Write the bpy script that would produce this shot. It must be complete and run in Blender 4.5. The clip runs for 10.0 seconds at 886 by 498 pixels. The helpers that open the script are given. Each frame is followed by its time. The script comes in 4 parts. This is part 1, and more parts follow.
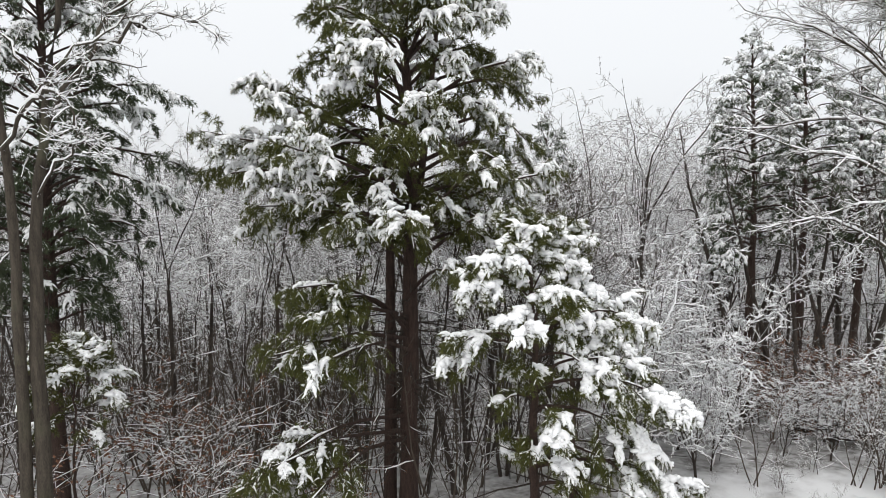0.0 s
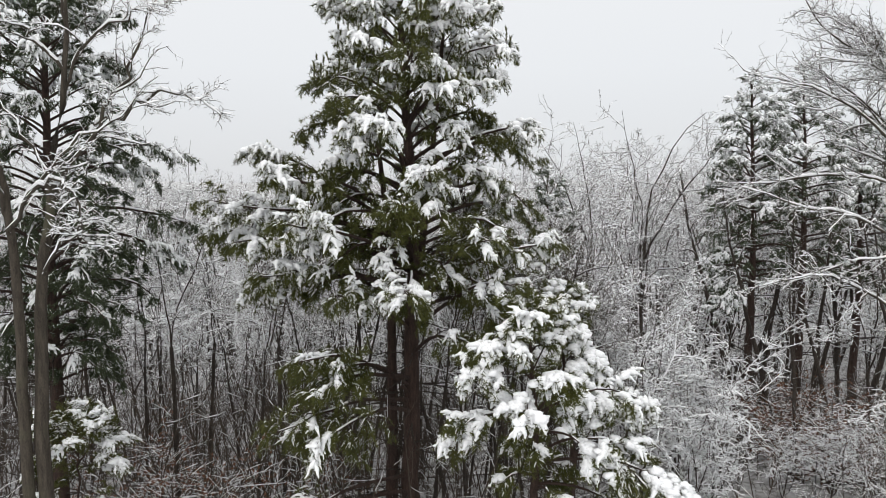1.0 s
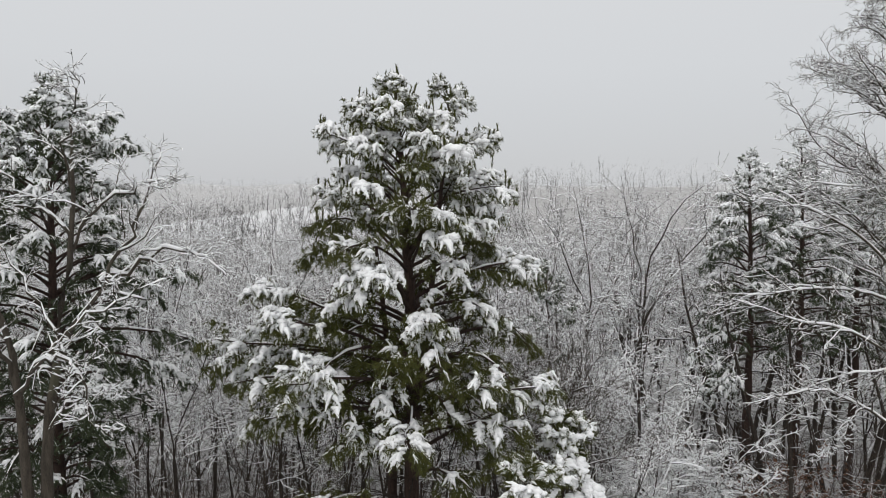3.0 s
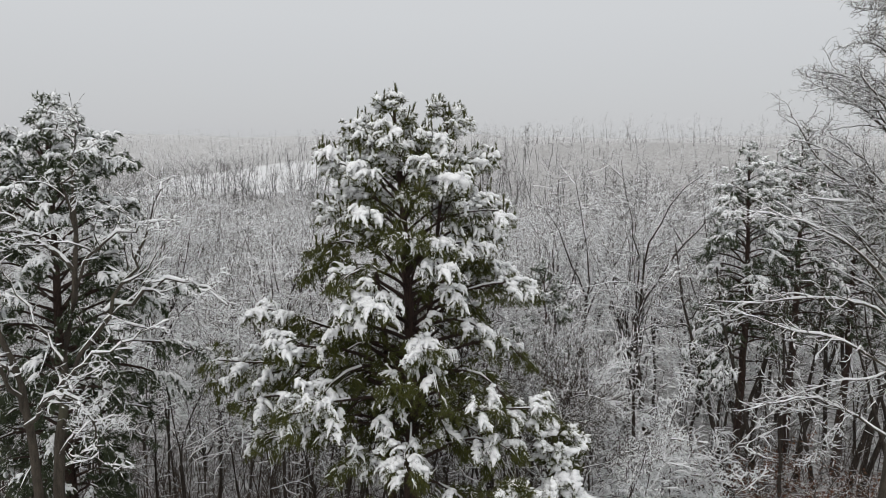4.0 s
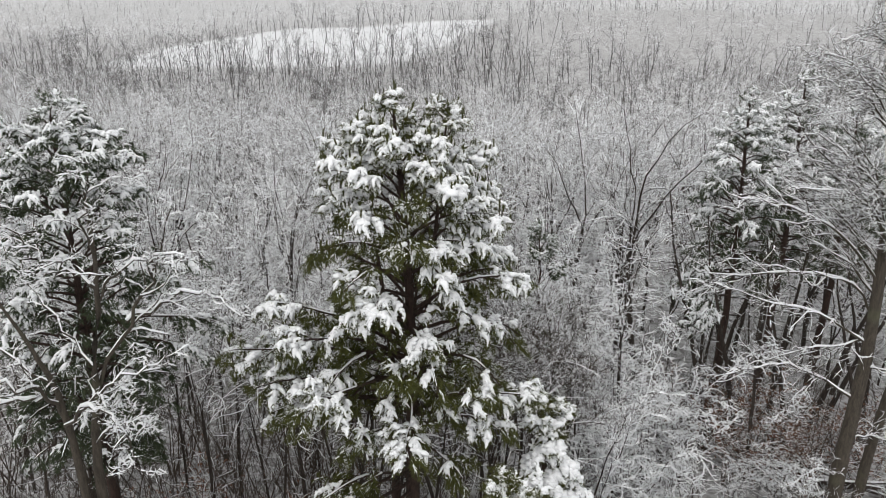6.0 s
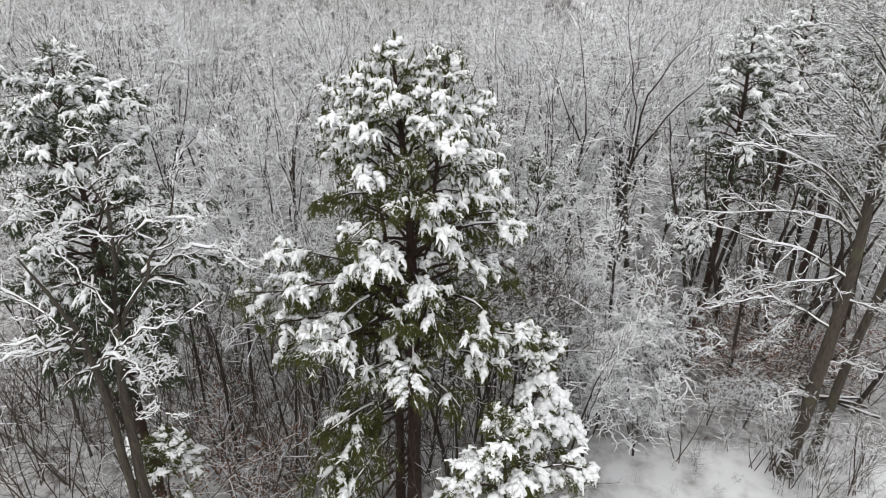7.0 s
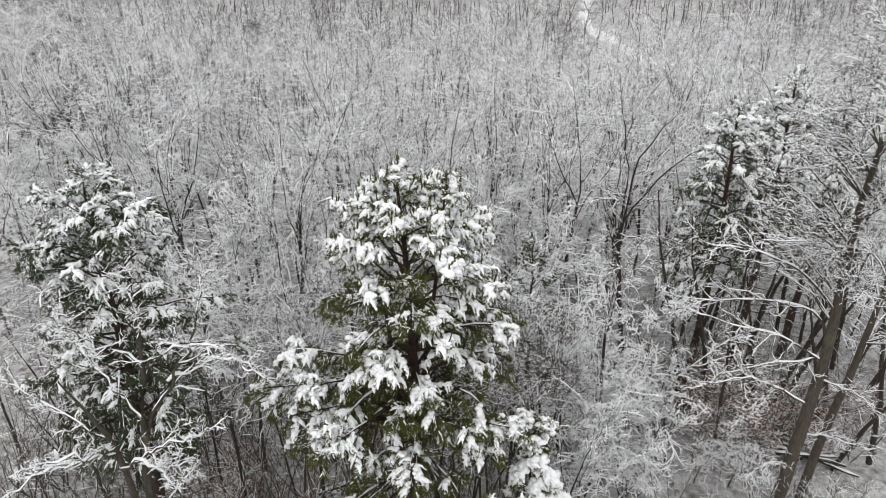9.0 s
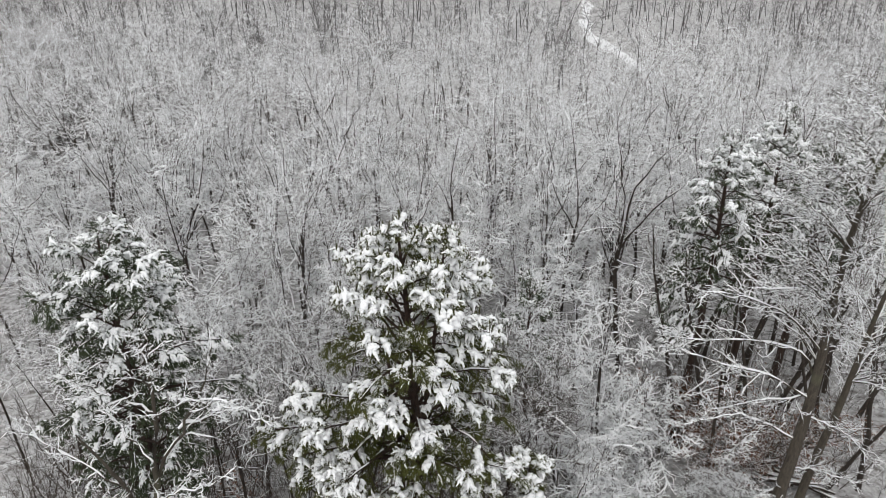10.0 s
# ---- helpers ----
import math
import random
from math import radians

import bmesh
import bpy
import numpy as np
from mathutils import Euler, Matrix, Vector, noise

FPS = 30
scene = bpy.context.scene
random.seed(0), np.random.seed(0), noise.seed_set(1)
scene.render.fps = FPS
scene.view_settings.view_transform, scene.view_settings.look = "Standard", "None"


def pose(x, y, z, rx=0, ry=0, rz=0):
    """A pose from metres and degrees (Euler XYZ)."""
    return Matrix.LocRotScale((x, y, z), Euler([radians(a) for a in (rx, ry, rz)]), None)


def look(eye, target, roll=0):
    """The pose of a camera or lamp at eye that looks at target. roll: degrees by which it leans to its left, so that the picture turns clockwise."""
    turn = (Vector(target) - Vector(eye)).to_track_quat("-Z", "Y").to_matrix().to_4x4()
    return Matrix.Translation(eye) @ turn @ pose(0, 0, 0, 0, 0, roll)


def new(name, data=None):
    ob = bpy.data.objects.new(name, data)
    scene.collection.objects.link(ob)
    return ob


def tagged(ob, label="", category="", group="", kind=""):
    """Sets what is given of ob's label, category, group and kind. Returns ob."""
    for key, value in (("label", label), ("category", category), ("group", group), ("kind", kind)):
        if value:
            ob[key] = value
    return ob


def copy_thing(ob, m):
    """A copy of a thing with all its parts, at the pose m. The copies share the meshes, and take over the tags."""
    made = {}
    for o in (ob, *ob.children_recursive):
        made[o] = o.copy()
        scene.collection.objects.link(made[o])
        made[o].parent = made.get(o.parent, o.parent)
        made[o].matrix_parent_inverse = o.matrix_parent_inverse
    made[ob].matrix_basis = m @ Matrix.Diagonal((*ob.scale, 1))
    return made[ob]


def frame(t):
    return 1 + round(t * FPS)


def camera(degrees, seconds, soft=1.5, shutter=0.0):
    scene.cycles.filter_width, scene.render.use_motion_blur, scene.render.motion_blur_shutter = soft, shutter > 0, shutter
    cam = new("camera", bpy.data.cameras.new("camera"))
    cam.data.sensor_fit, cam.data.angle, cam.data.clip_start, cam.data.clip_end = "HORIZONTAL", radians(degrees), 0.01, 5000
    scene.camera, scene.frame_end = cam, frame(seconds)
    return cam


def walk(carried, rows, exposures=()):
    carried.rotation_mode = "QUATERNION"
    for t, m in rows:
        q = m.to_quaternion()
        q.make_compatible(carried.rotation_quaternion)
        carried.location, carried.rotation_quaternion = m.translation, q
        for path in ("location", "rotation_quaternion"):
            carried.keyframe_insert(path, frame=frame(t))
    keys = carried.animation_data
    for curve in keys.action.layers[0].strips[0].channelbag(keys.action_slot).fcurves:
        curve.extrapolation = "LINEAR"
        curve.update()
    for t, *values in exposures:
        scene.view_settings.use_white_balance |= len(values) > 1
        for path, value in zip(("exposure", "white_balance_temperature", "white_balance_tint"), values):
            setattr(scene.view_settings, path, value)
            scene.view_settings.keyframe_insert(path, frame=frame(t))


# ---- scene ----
cam = camera(64.1, 10.0, soft=0.8)
METRES, EYE, TILT, LEAN, TURN = 16.0, 8.2, -5.0, 0.0, 0.0
ROWS = [
    (0.0, 0.0, 0.0, 0.0, 0.0, 0.0, 0.0),
    (0.5, -0.0007, -0.0038, 0.0447, -0.01, 0.03, -0.02),
    (1.0, -0.0019, -0.0079, 0.0934, -0.01, 0.03, -0.06),
    (1.5, -0.0027, -0.0121, 0.1404, 0.01, 0.1, -0.09),
    (2.0, -0.0032, -0.0162, 0.1886, 0.01, 0.1, -0.15),
    (2.5, -0.0027, -0.0199, 0.2377, 0.01, 0.1, -0.15),
    (3.0, -0.0019, -0.0227, 0.287, 0.01, 0.08, -0.16),
    (3.2, -0.0013, -0.0246, 0.3073, 0.0207, 0.07, -0.1747),
    (4.3, 0.0017, -0.0349, 0.4193, 0.0793, -4.9, -0.2553),
    (4.5, 0.0023, -0.0368, 0.4396, 0.09, -5.21, -0.27),
    (5.0, 0.0037, -0.0441, 0.489, 0.14, -12.07, -0.3),
    (5.5, 0.003, -0.0471, 0.5391, 0.12, -13.68, -0.33),
    (5.7, 0.0034, -0.049, 0.5596, 0.1413, -13.7, -0.338),
    (6.8, 0.0055, -0.0595, 0.672, 0.2587, -22.12, -0.382),
    (7.0, 0.0059, -0.0614, 0.6925, 0.28, -23.64, -0.39),
    (7.5, 0.0067, -0.0657, 0.7432, 0.32, -23.79, -0.38),
    (8.0, 0.0077, -0.0697, 0.7934, 0.36, -23.75, -0.36),
    (8.5, 0.0087, -0.074, 0.8434, 0.39, -23.7, -0.33),
    (9.0, 0.0089, -0.0788, 0.8933, 0.41, -23.69, -0.32),
    (9.5, 0.0102, -0.0838, 0.945, 0.46, -23.74, -0.34),
    (10.0, 0.0102, -0.0878, 0.9956, 0.49, -23.76, -0.37),
]
EXPOSURES = [(0.0, 0.17), (1.0, 0.03), (2.5, -0.25), (4.5, -0.38), (5.5, -0.24), (7.0, 0.02), (8.5, 0.04), (10.0, -0.08)]
walk(cam, [(t, pose(0, 0, EYE, TILT, LEAN, TURN) @ pose(METRES * x, METRES * y, METRES * z, 90 + pitch, roll, yaw)) for t, x, y, z, yaw, pitch, roll in ROWS], EXPOSURES)

# ---- sky and sun: an overcast winter day ----
world = bpy.data.worlds.new("overcast_sky")
scene.world = world
world.use_nodes = True
wn, wl = world.node_tree.nodes, world.node_tree.links
wn.clear()
w_out, w_bg, w_sum = wn.new("ShaderNodeOutputWorld"), wn.new("ShaderNodeBackground"), wn.new("ShaderNodeAddShader")
w_sky, w_clear = wn.new("ShaderNodeTexSky"), wn.new("ShaderNodeBackground")
w_sky.sky_type, w_sky.sun_disc, w_sky.sun_elevation, w_sky.sun_rotation = "NISHITA", False, radians(38), radians(200)
wl.new(w_sky.outputs["Color"], w_clear.inputs["Color"])
w_clear.inputs["Strength"].default_value = 0.004
w_co, w_sep, w_ramp = wn.new("ShaderNodeTexCoord"), wn.new("ShaderNodeSeparateXYZ"), wn.new("ShaderNodeValToRGB")
wl.new(w_co.outputs["Generated"], w_sep.inputs[0])
wl.new(w_sep.outputs["Z"], w_ramp.inputs["Fac"])
ramp = w_ramp.color_ramp
ramp.elements[0].position, ramp.elements[0].color = 0.0, (0.62, 0.63, 0.652, 1)
ramp.elements[1].position, ramp.elements[1].color = 1.0, (1.36, 1.36, 1.36, 1)
for at, c in ((0.06, (0.66, 0.672, 0.693)), (0.16, (0.72, 0.735, 0.755)), (0.4, (0.79, 0.80, 0.815))):
    ramp.elements.new(at).color = (*c, 1)
wl.new(w_ramp.outputs["Color"], w_bg.inputs["Color"])
w_bg.inputs["Strength"].default_value = 1.1
wl.new(w_bg.outputs[0], w_sum.inputs[0])
wl.new(w_clear.outputs[0], w_sum.inputs[1])
wl.new(w_sum.outputs[0], w_out.inputs["Surface"])
sun_data = bpy.data.lights.new("veiled_sun", "SUN")
sun_data.energy, sun_data.angle, sun_data.color = 0.9, radians(50), (1.0, 0.985, 0.96)
sun = new("veiled_sun", sun_data)
sun.matrix_world = look((-15, -25, 40), (0, 14, 0))


# ---- materials ----
def material(name, dark, light, scale, rough=0.8, bump=0.3, stretch=(1, 1, 1), island=0.0, fine=None, patch=None, metal=0.0):
    """A surface of two colours mixed by noise at two scales, with fine relief; island varies it from piece to piece."""
    mat = bpy.data.materials.new(name)
    mat.use_nodes = True
    n, l = mat.node_tree.nodes, mat.node_tree.links
    b = n["Principled BSDF"]
    b.inputs["Roughness"].default_value = rough
    b.inputs["Metallic"].default_value = metal
    b.inputs["Specular IOR Level"].default_value = 0.25
    co, mp = n.new("ShaderNodeTexCoord"), n.new("ShaderNodeMapping")
    mp.inputs["Scale"].default_value = stretch
    l.new(co.outputs["Object"], mp.inputs["Vector"])
    big, small = n.new("ShaderNodeTexNoise"), n.new("ShaderNodeTexNoise")
    big.inputs["Scale"].default_value, small.inputs["Scale"].default_value = scale, (fine or scale * 7)
    big.inputs["Detail"].default_value, small.inputs["Detail"].default_value = 4, 5
    l.new(mp.outputs[0], big.inputs["Vector"])
    l.new(mp.outputs[0], small.inputs["Vector"])
    add = n.new("ShaderNodeMath")
    add.operation = "ADD"
    l.new(big.outputs["Fac"], add.inputs[0])
    l.new(small.outputs["Fac"], add.inputs[1])
    last = add.outputs[0]
    geo = n.new("ShaderNodeNewGeometry")
    if island:
        var = n.new("ShaderNodeMath")
        var.operation, var.inputs[1].default_value = "MULTIPLY_ADD", island
        l.new(geo.outputs["Random Per Island"], var.inputs[0])
        l.new(last, var.inputs[2])
        last = var.outputs[0]
    r = n.new("ShaderNodeMapRange")
    r.inputs["From Min"].default_value, r.inputs["From Max"].default_value = 0.65, 1.35 + island
    l.new(last, r.inputs["Value"])
    mix = n.new("ShaderNodeMix")
    mix.data_type = "RGBA"
    mix.inputs["A"].default_value, mix.inputs["B"].default_value = (*dark, 1), (*light, 1)
    l.new(r.outputs[0], mix.inputs["Factor"])
    colour = mix.outputs["Result"]
    if patch:
        tint, low, high, size = patch
        pn, pr, pm = n.new("ShaderNodeTexNoise"), n.new("ShaderNodeMapRange"), n.new("ShaderNodeMix")
        pn.inputs["Scale"].default_value, pn.inputs["Detail"].default_value = size, 6
        pr.inputs["From Min"].default_value, pr.inputs["From Max"].default_value = low, high
        pm.data_type = "RGBA"
        pm.inputs["B"].default_value = (*tint, 1)
        l.new(co.outputs["Object"], pn.inputs["Vector"])
        l.new(pn.outputs["Fac"], pr.inputs["Value"])
        l.new(pr.outputs[0], pm.inputs["Factor"])
        l.new(colour, pm.inputs["A"])
        colour = pm.outputs["Result"]
    l.new(colour, b.inputs["Base Color"])
    if bump:
        bp = n.new("ShaderNodeBump")
        bp.inputs["Strength"].default_value, bp.inputs["Distance"].default_value = bump, 0.03
        l.new(add.outputs[0], bp.inputs["Height"])
        l.new(bp.outputs[0], b.inputs["Normal"])
    return mat


SNOW = material("fresh_snow", (0.85, 0.855, 0.863), (0.92, 0.922, 0.926), 6, 0.55, 0.5, fine=34)
# Floor snow has the trees' shade in its grey base; the patches are litter.
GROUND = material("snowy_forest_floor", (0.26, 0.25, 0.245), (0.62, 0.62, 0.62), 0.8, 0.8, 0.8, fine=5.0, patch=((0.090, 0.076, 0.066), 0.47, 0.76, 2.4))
OPEN_SNOW = material("open_snow", (0.60, 0.60, 0.605), (0.78, 0.785, 0.79), 0.5, 0.7, 0.6, fine=4.0, patch=((0.30, 0.27, 0.24), 0.58, 0.85, 2.2))


def blend_ground():
    """Open snow takes over by attribute: where no trees stand, and as distant haze."""
    n, l = GROUND.node_tree.nodes, GROUND.node_tree.links
    b = n["Principled BSDF"]
    litter = b.inputs["Base Color"].links[0].from_socket
    at, co, no, fine = n.new("ShaderNodeAttribute"), n.new("ShaderNodeTexCoord"), n.new("ShaderNodeTexNoise"), n.new("ShaderNodeTexNoise")
    at.attribute_name = "open_snow"
    no.inputs["Scale"].default_value, no.inputs["Detail"].default_value = 0.9, 8
    fine.inputs["Scale"].default_value, fine.inputs["Detail"].default_value = 0.45, 6
    l.new(co.outputs["Object"], no.inputs["Vector"])
    l.new(co.outputs["Object"], fine.inputs["Vector"])
    add, r, mix, snow = n.new("ShaderNodeMath"), n.new("ShaderNodeMapRange"), n.new("ShaderNodeMix"), n.new("ShaderNodeMix")
    add.operation = "ADD"
    l.new(at.outputs["Fac"], add.inputs[0])
    l.new(no.outputs["Fac"], add.inputs[1])
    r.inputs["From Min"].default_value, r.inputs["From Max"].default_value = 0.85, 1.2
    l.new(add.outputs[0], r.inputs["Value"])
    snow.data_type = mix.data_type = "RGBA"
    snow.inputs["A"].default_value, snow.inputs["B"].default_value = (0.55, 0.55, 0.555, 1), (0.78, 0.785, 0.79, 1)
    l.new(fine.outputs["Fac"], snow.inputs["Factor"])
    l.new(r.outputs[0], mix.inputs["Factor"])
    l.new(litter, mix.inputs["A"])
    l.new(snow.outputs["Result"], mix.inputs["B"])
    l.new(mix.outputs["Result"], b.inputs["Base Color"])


blend_ground()
PINE_BARK = material("pine_bark", (0.024, 0.016, 0.013), (0.082, 0.052, 0.041), 3, 0.9, 0.9, (6, 6, 1.2))
GREY_BARK = material("grey_bark", (0.034, 0.028, 0.022), (0.112, 0.094, 0.073), 3, 0.9, 0.8, (6, 6, 1.0), patch=((0.115, 0.118, 0.072), 0.55, 0.8, 0.9))
DARK_BARK = material("dark_bark", (0.022, 0.017, 0.014), (0.075, 0.060, 0.049), 3, 0.9, 0.7, (6, 6, 1.0))
TWIG = material("twig_bark", (0.032, 0.024, 0.019), (0.105, 0.083, 0.066), 2, 0.9, 0.0, island=0.5)
# Bark of the far woods: grey and pale, with distance haze put into the colour.
FAR_BARK = material("haze_paled_bark", (0.055, 0.051, 0.050), (0.150, 0.141, 0.136), 2, 0.9, 0.0, island=0.5)
NEEDLE = material("pine_needles", (0.027, 0.032, 0.008), (0.118, 0.122, 0.028), 1.5, 0.55, 0.0, island=0.5)
NEEDLE_COOL = material("bluish_pine_needles", (0.030, 0.040, 0.020), (0.085, 0.105, 0.055), 1.5, 0.55, 0.0, island=0.5)
DEAD_LEAF = material("dry_brown_leaves", (0.085, 0.040, 0.025), (0.25, 0.125, 0.075), 2, 0.8, 0.0, island=0.6)


# ---- builders ----
def unit(a):
    return a / np.maximum(np.linalg.norm(a, axis=-1, keepdims=True), 1e-9)


class Shape:
    """Vertices and faces gathered for one mesh; faces carry a material slot."""

    def __init__(self):
        self.v, self.f, self.m, self.count = [], [], [], 0

    def add(self, v, f, slot=0):
        if len(v) == 0 or len(f) == 0:
            return self
        self.v.append(v.reshape(-1, 3))
        self.f.append(f + self.count)
        self.m.append(np.broadcast_to(np.asarray(slot, dtype=np.int32), (len(f),)))
        self.count += len(self.v[-1])
        return self

    def arrays(self):
        return np.concatenate(self.v), self.f, np.concatenate(self.m)

    def mesh(self, name, mats, smooth=True):
        me = bpy.data.meshes.new(name)
        for mat in mats:
            me.materials.append(mat)
        if not self.v:
            return me
        v = np.concatenate(self.v).astype(np.float32)
        sizes = np.concatenate([np.full(len(f), f.shape[1], dtype=np.int32) for f in self.f])
        loops = np.concatenate([f.ravel() for f in self.f]).astype(np.int32)
        me.vertices.add(len(v))
        me.vertices.foreach_set("co", v.ravel())
        me.loops.add(len(loops))
        me.loops.foreach_set("vertex_index", loops)
        me.polygons.add(len(sizes))
        me.polygons.foreach_set("loop_start", np.concatenate(([0], np.cumsum(sizes)[:-1])).astype(np.int32))
        me.polygons.foreach_set("material_index", np.concatenate(self.m).astype(np.int32))
        me.polygons.foreach_set("use_smooth", np.full(len(sizes), smooth))
        me.update(calc_edges=True)
        return me


def part(name, shape, mats, parent, label="", smooth=True):
    """One mesh object under a thing or a part."""
    mats = mats if isinstance(mats, (list, tuple)) else [mats]
    ob = new(name, shape.mesh(name, mats, smooth))
    ob.parent = parent
    return tagged(ob, label)


def thing(name, label, category, at=(0, 0, 0), group="", kind=""):
    ob = new(name)
    ob.empty_display_size = 0.3
    ob.location = at
    return tagged(ob, label, category, group, kind)


def curves(start, way, length, k, bend=0.0, wander=0.1, rng=None):
    """Many winding lines at once: (n, k, 3) points. bend lifts (or, below 0, drops) the way along the line."""
    n = len(start)
    length = np.broadcast_to(length, (n,))
    bend = np.broadcast_to(bend, (n,))
    p = np.empty((n, k, 3))
    p[:, 0], d = start, unit(way)
    for i in range(1, k):
        d = d + rng.normal(0, wander, (n, 3))
        d[:, 2] += bend / (k - 1)
        d = unit(d)
        p[:, i] = p[:, i - 1] + d * (length / (k - 1))[:, None]
    return p


def sprout(p, r, per, lo, hi, a_lo, a_hi, rng, flat=0.0):
    """Places and directions of side shoots on the lines p: start, way, how far along, line index, thickness there."""
    n, k, _ = p.shape
    idx = np.repeat(np.arange(n), per)
    t = lo + (hi - lo) * ((np.tile(np.arange(per), n) + rng.random(n * per)) / per)
    s = np.minimum((t * (k - 1)).astype(int), k - 2)
    f = (t * (k - 1) - s)[:, None]
    a, b = p[idx, s], p[idx, s + 1]
    tan = unit(b - a)
    perp = np.cross(tan, rng.normal(0, 1, (len(idx), 3)))
    perp[:, 2] *= 1 - flat
    perp = unit(perp)
    ang = rng.uniform(a_lo, a_hi, len(idx))[:, None]
    rad = r[idx, s] * (1 - f[:, 0]) + r[idx, s + 1] * f[:, 0]
    return a + (b - a) * f, unit(np.cos(ang) * tan + np.sin(ang) * perp), t, idx, rad


def taper(rad, k, tip=0.25):
    return rad[:, None] * np.linspace(1, tip, k)[None]


def tubes(shape, p, r, sides=4, slot=0, squash=1.0, snow_top=None, flat=False):
    """Tubes along the lines p with the radii r; the first corner points up. snow_top: slot of the upper faces, per line or for all. flat: a three-sided tube with a face on top."""
    n, k, _ = p.shape
    if n == 0:
        return shape
    tan = np.empty_like(p)
    tan[:, 1:-1], tan[:, 0], tan[:, -1] = p[:, 2:] - p[:, :-2], p[:, 1] - p[:, 0], p[:, -1] - p[:, -2]
    tan = unit(tan)
    ref = np.where(np.abs(tan[..., 2:3]) > 0.97, np.array([1.0, 0, 0]), np.array([0, 0, 1.0]))
    side = unit(np.cross(tan, ref))
    up = np.cross(side, tan)
    ang = np.arange(sides) * 2 * np.pi / sides + (np.pi if flat else 0)
    ring = side[:, :, None] * np.sin(ang)[None, None, :, None] + up[:, :, None] * (np.cos(ang) * squash)[None, None, :, None]
    v = p[:, :, None] + ring * r[:, :, None, None]
    i, j, s = np.meshgrid(np.arange(n), np.arange(k - 1), np.arange(sides), indexing="ij")
    base, s2 = (i * k + j) * sides, (s + 1) % sides
    q = np.stack([base + s, base + s2, base + sides + s2, base + sides + s], -1).reshape(-1, 4)
    slots = np.full((n, k - 1, sides), slot, dtype=np.int32)
    if snow_top is not None:
        top = np.broadcast_to(np.asarray(snow_top), (n,))
        if flat:
            slots[:, :, 1] = top[:, None]
        else:
            slots[:, :, 0], slots[:, :, -1] = top[:, None], top[:, None]
    return shape.add(v, q, slots.ravel())


def snow_on(shape, p, r, rng, width=1.0, height=0.8, least=0.008, cover=0.9, sides=4):
    """Ridges of snow lying on the lines p, thick where they run level and absent where they are steep or bare."""
    n, k, _ = p.shape
    if n == 0:
        return shape
    tan = np.empty_like(p)
    tan[:, 1:-1], tan[:, 0], tan[:, -1] = p[:, 2:] - p[:, :-2], p[:, 1] - p[:, 0], p[:, -1] - p[:, -2]
    level = np.sqrt(np.clip(1 - unit(tan)[..., 2] ** 2, 0, 1))
    fat = (r * width + least) * np.clip(level * 1.35 - 0.35, 0.02, 1) * rng.uniform(0.55, 1.25, (n, k))
    fat *= np.where(rng.random((n, k)) < cover, 1.0, 0.08)
    fat[:, -1] *= 0.4
    q = p.copy()
    q[..., 2] += r * 0.75 + fat * height * 0.5
    return tubes(shape, q, fat, sides, 0, height)


def ball(level):
    bm = bmesh.new()
    bmesh.ops.create_icosphere(bm, subdivisions=level, radius=1)
    v = np.array([x.co[:] for x in bm.verts])
    f = np.array([[x.index for x in y.verts] for y in bm.faces])
    bm.free()
    return v, f


BALL = {1: ball(1)}


def lumps(shape, at, size, rng, level=1, rough=0.25):
    """Uneven rounded lumps at the places at, with half sizes size (n, 3)."""
    v, f = BALL[level]
    n = len(at)
    if n == 0:
        return shape
    w = np.ones((n, len(v)))
    for o in (2.2, 4.3):
        k = rng.normal(0, o, (n, 3))
        w += rough * 1.6 / o * np.sin(np.einsum("vj,nj->nv", v, k) + rng.uniform(0, 6.3, (n, 1)))
    p = v[None] * w[..., None] * size[:, None]
    turn = rng.uniform(0, 6.3, n)
    c, s = np.cos(turn)[:, None], np.sin(turn)[:, None]
    p = np.stack([p[..., 0] * c - p[..., 1] * s, p[..., 0] * s + p[..., 1] * c, p[..., 2]], -1) + at[:, None]
    return shape.add(p, (f[None] + (np.arange(n) * len(v))[:, None, None]).reshape(-1, 3))


def needles(shape, p, per, length, width, rng, lo=0.0, spread=0.9, hang=0.15):
    """Thin needles all along the lines p, pointing outward and forward."""
    n, k, _ = p.shape
    idx = np.repeat(np.arange(n), per)
    t = rng.uniform(lo, 1, len(idx))
    s = np.minimum((t * (k - 1)).astype(int), k - 2)
    f = (t * (k - 1) - s)[:, None]
    a, b = p[idx, s], p[idx, s + 1]
    at, tan = a + (b - a) * f, unit(b - a)
    out = unit(tan * 0.75 + unit(rng.normal(0, 1, (len(idx), 3))) * spread + np.array([0, 0, -hang]))
    side = unit(np.cross(out, rng.normal(0, 1, (len(idx), 3)))) * width * 0.5
    ln = (length * rng.uniform(0.7, 1.2, len(idx)))[:, None]
    v = np.stack([at - side, at + side, at + out * ln], 1)
    return shape.add(v, np.arange(len(idx) * 3).reshape(-1, 3))


def smooth_line(points, k):
    """A line of k points through a few given ones."""
    pts = np.array(points, dtype=float)
    t, out = np.linspace(0, len(pts) - 1, k), []
    for x in t:
        i = min(int(x), len(pts) - 2)
        f = x - i
        p0, p1, p2, p3 = pts[max(i - 1, 0)], pts[i], pts[i + 1], pts[min(i + 2, len(pts) - 1)]
        out.append(0.5 * (2 * p1 + (p2 - p0) * f + (2 * p0 - 5 * p1 + 4 * p2 - p3) * f ** 2 + (3 * p1 - p0 - 3 * p2 + p3) * f ** 3))
    return np.array(out)


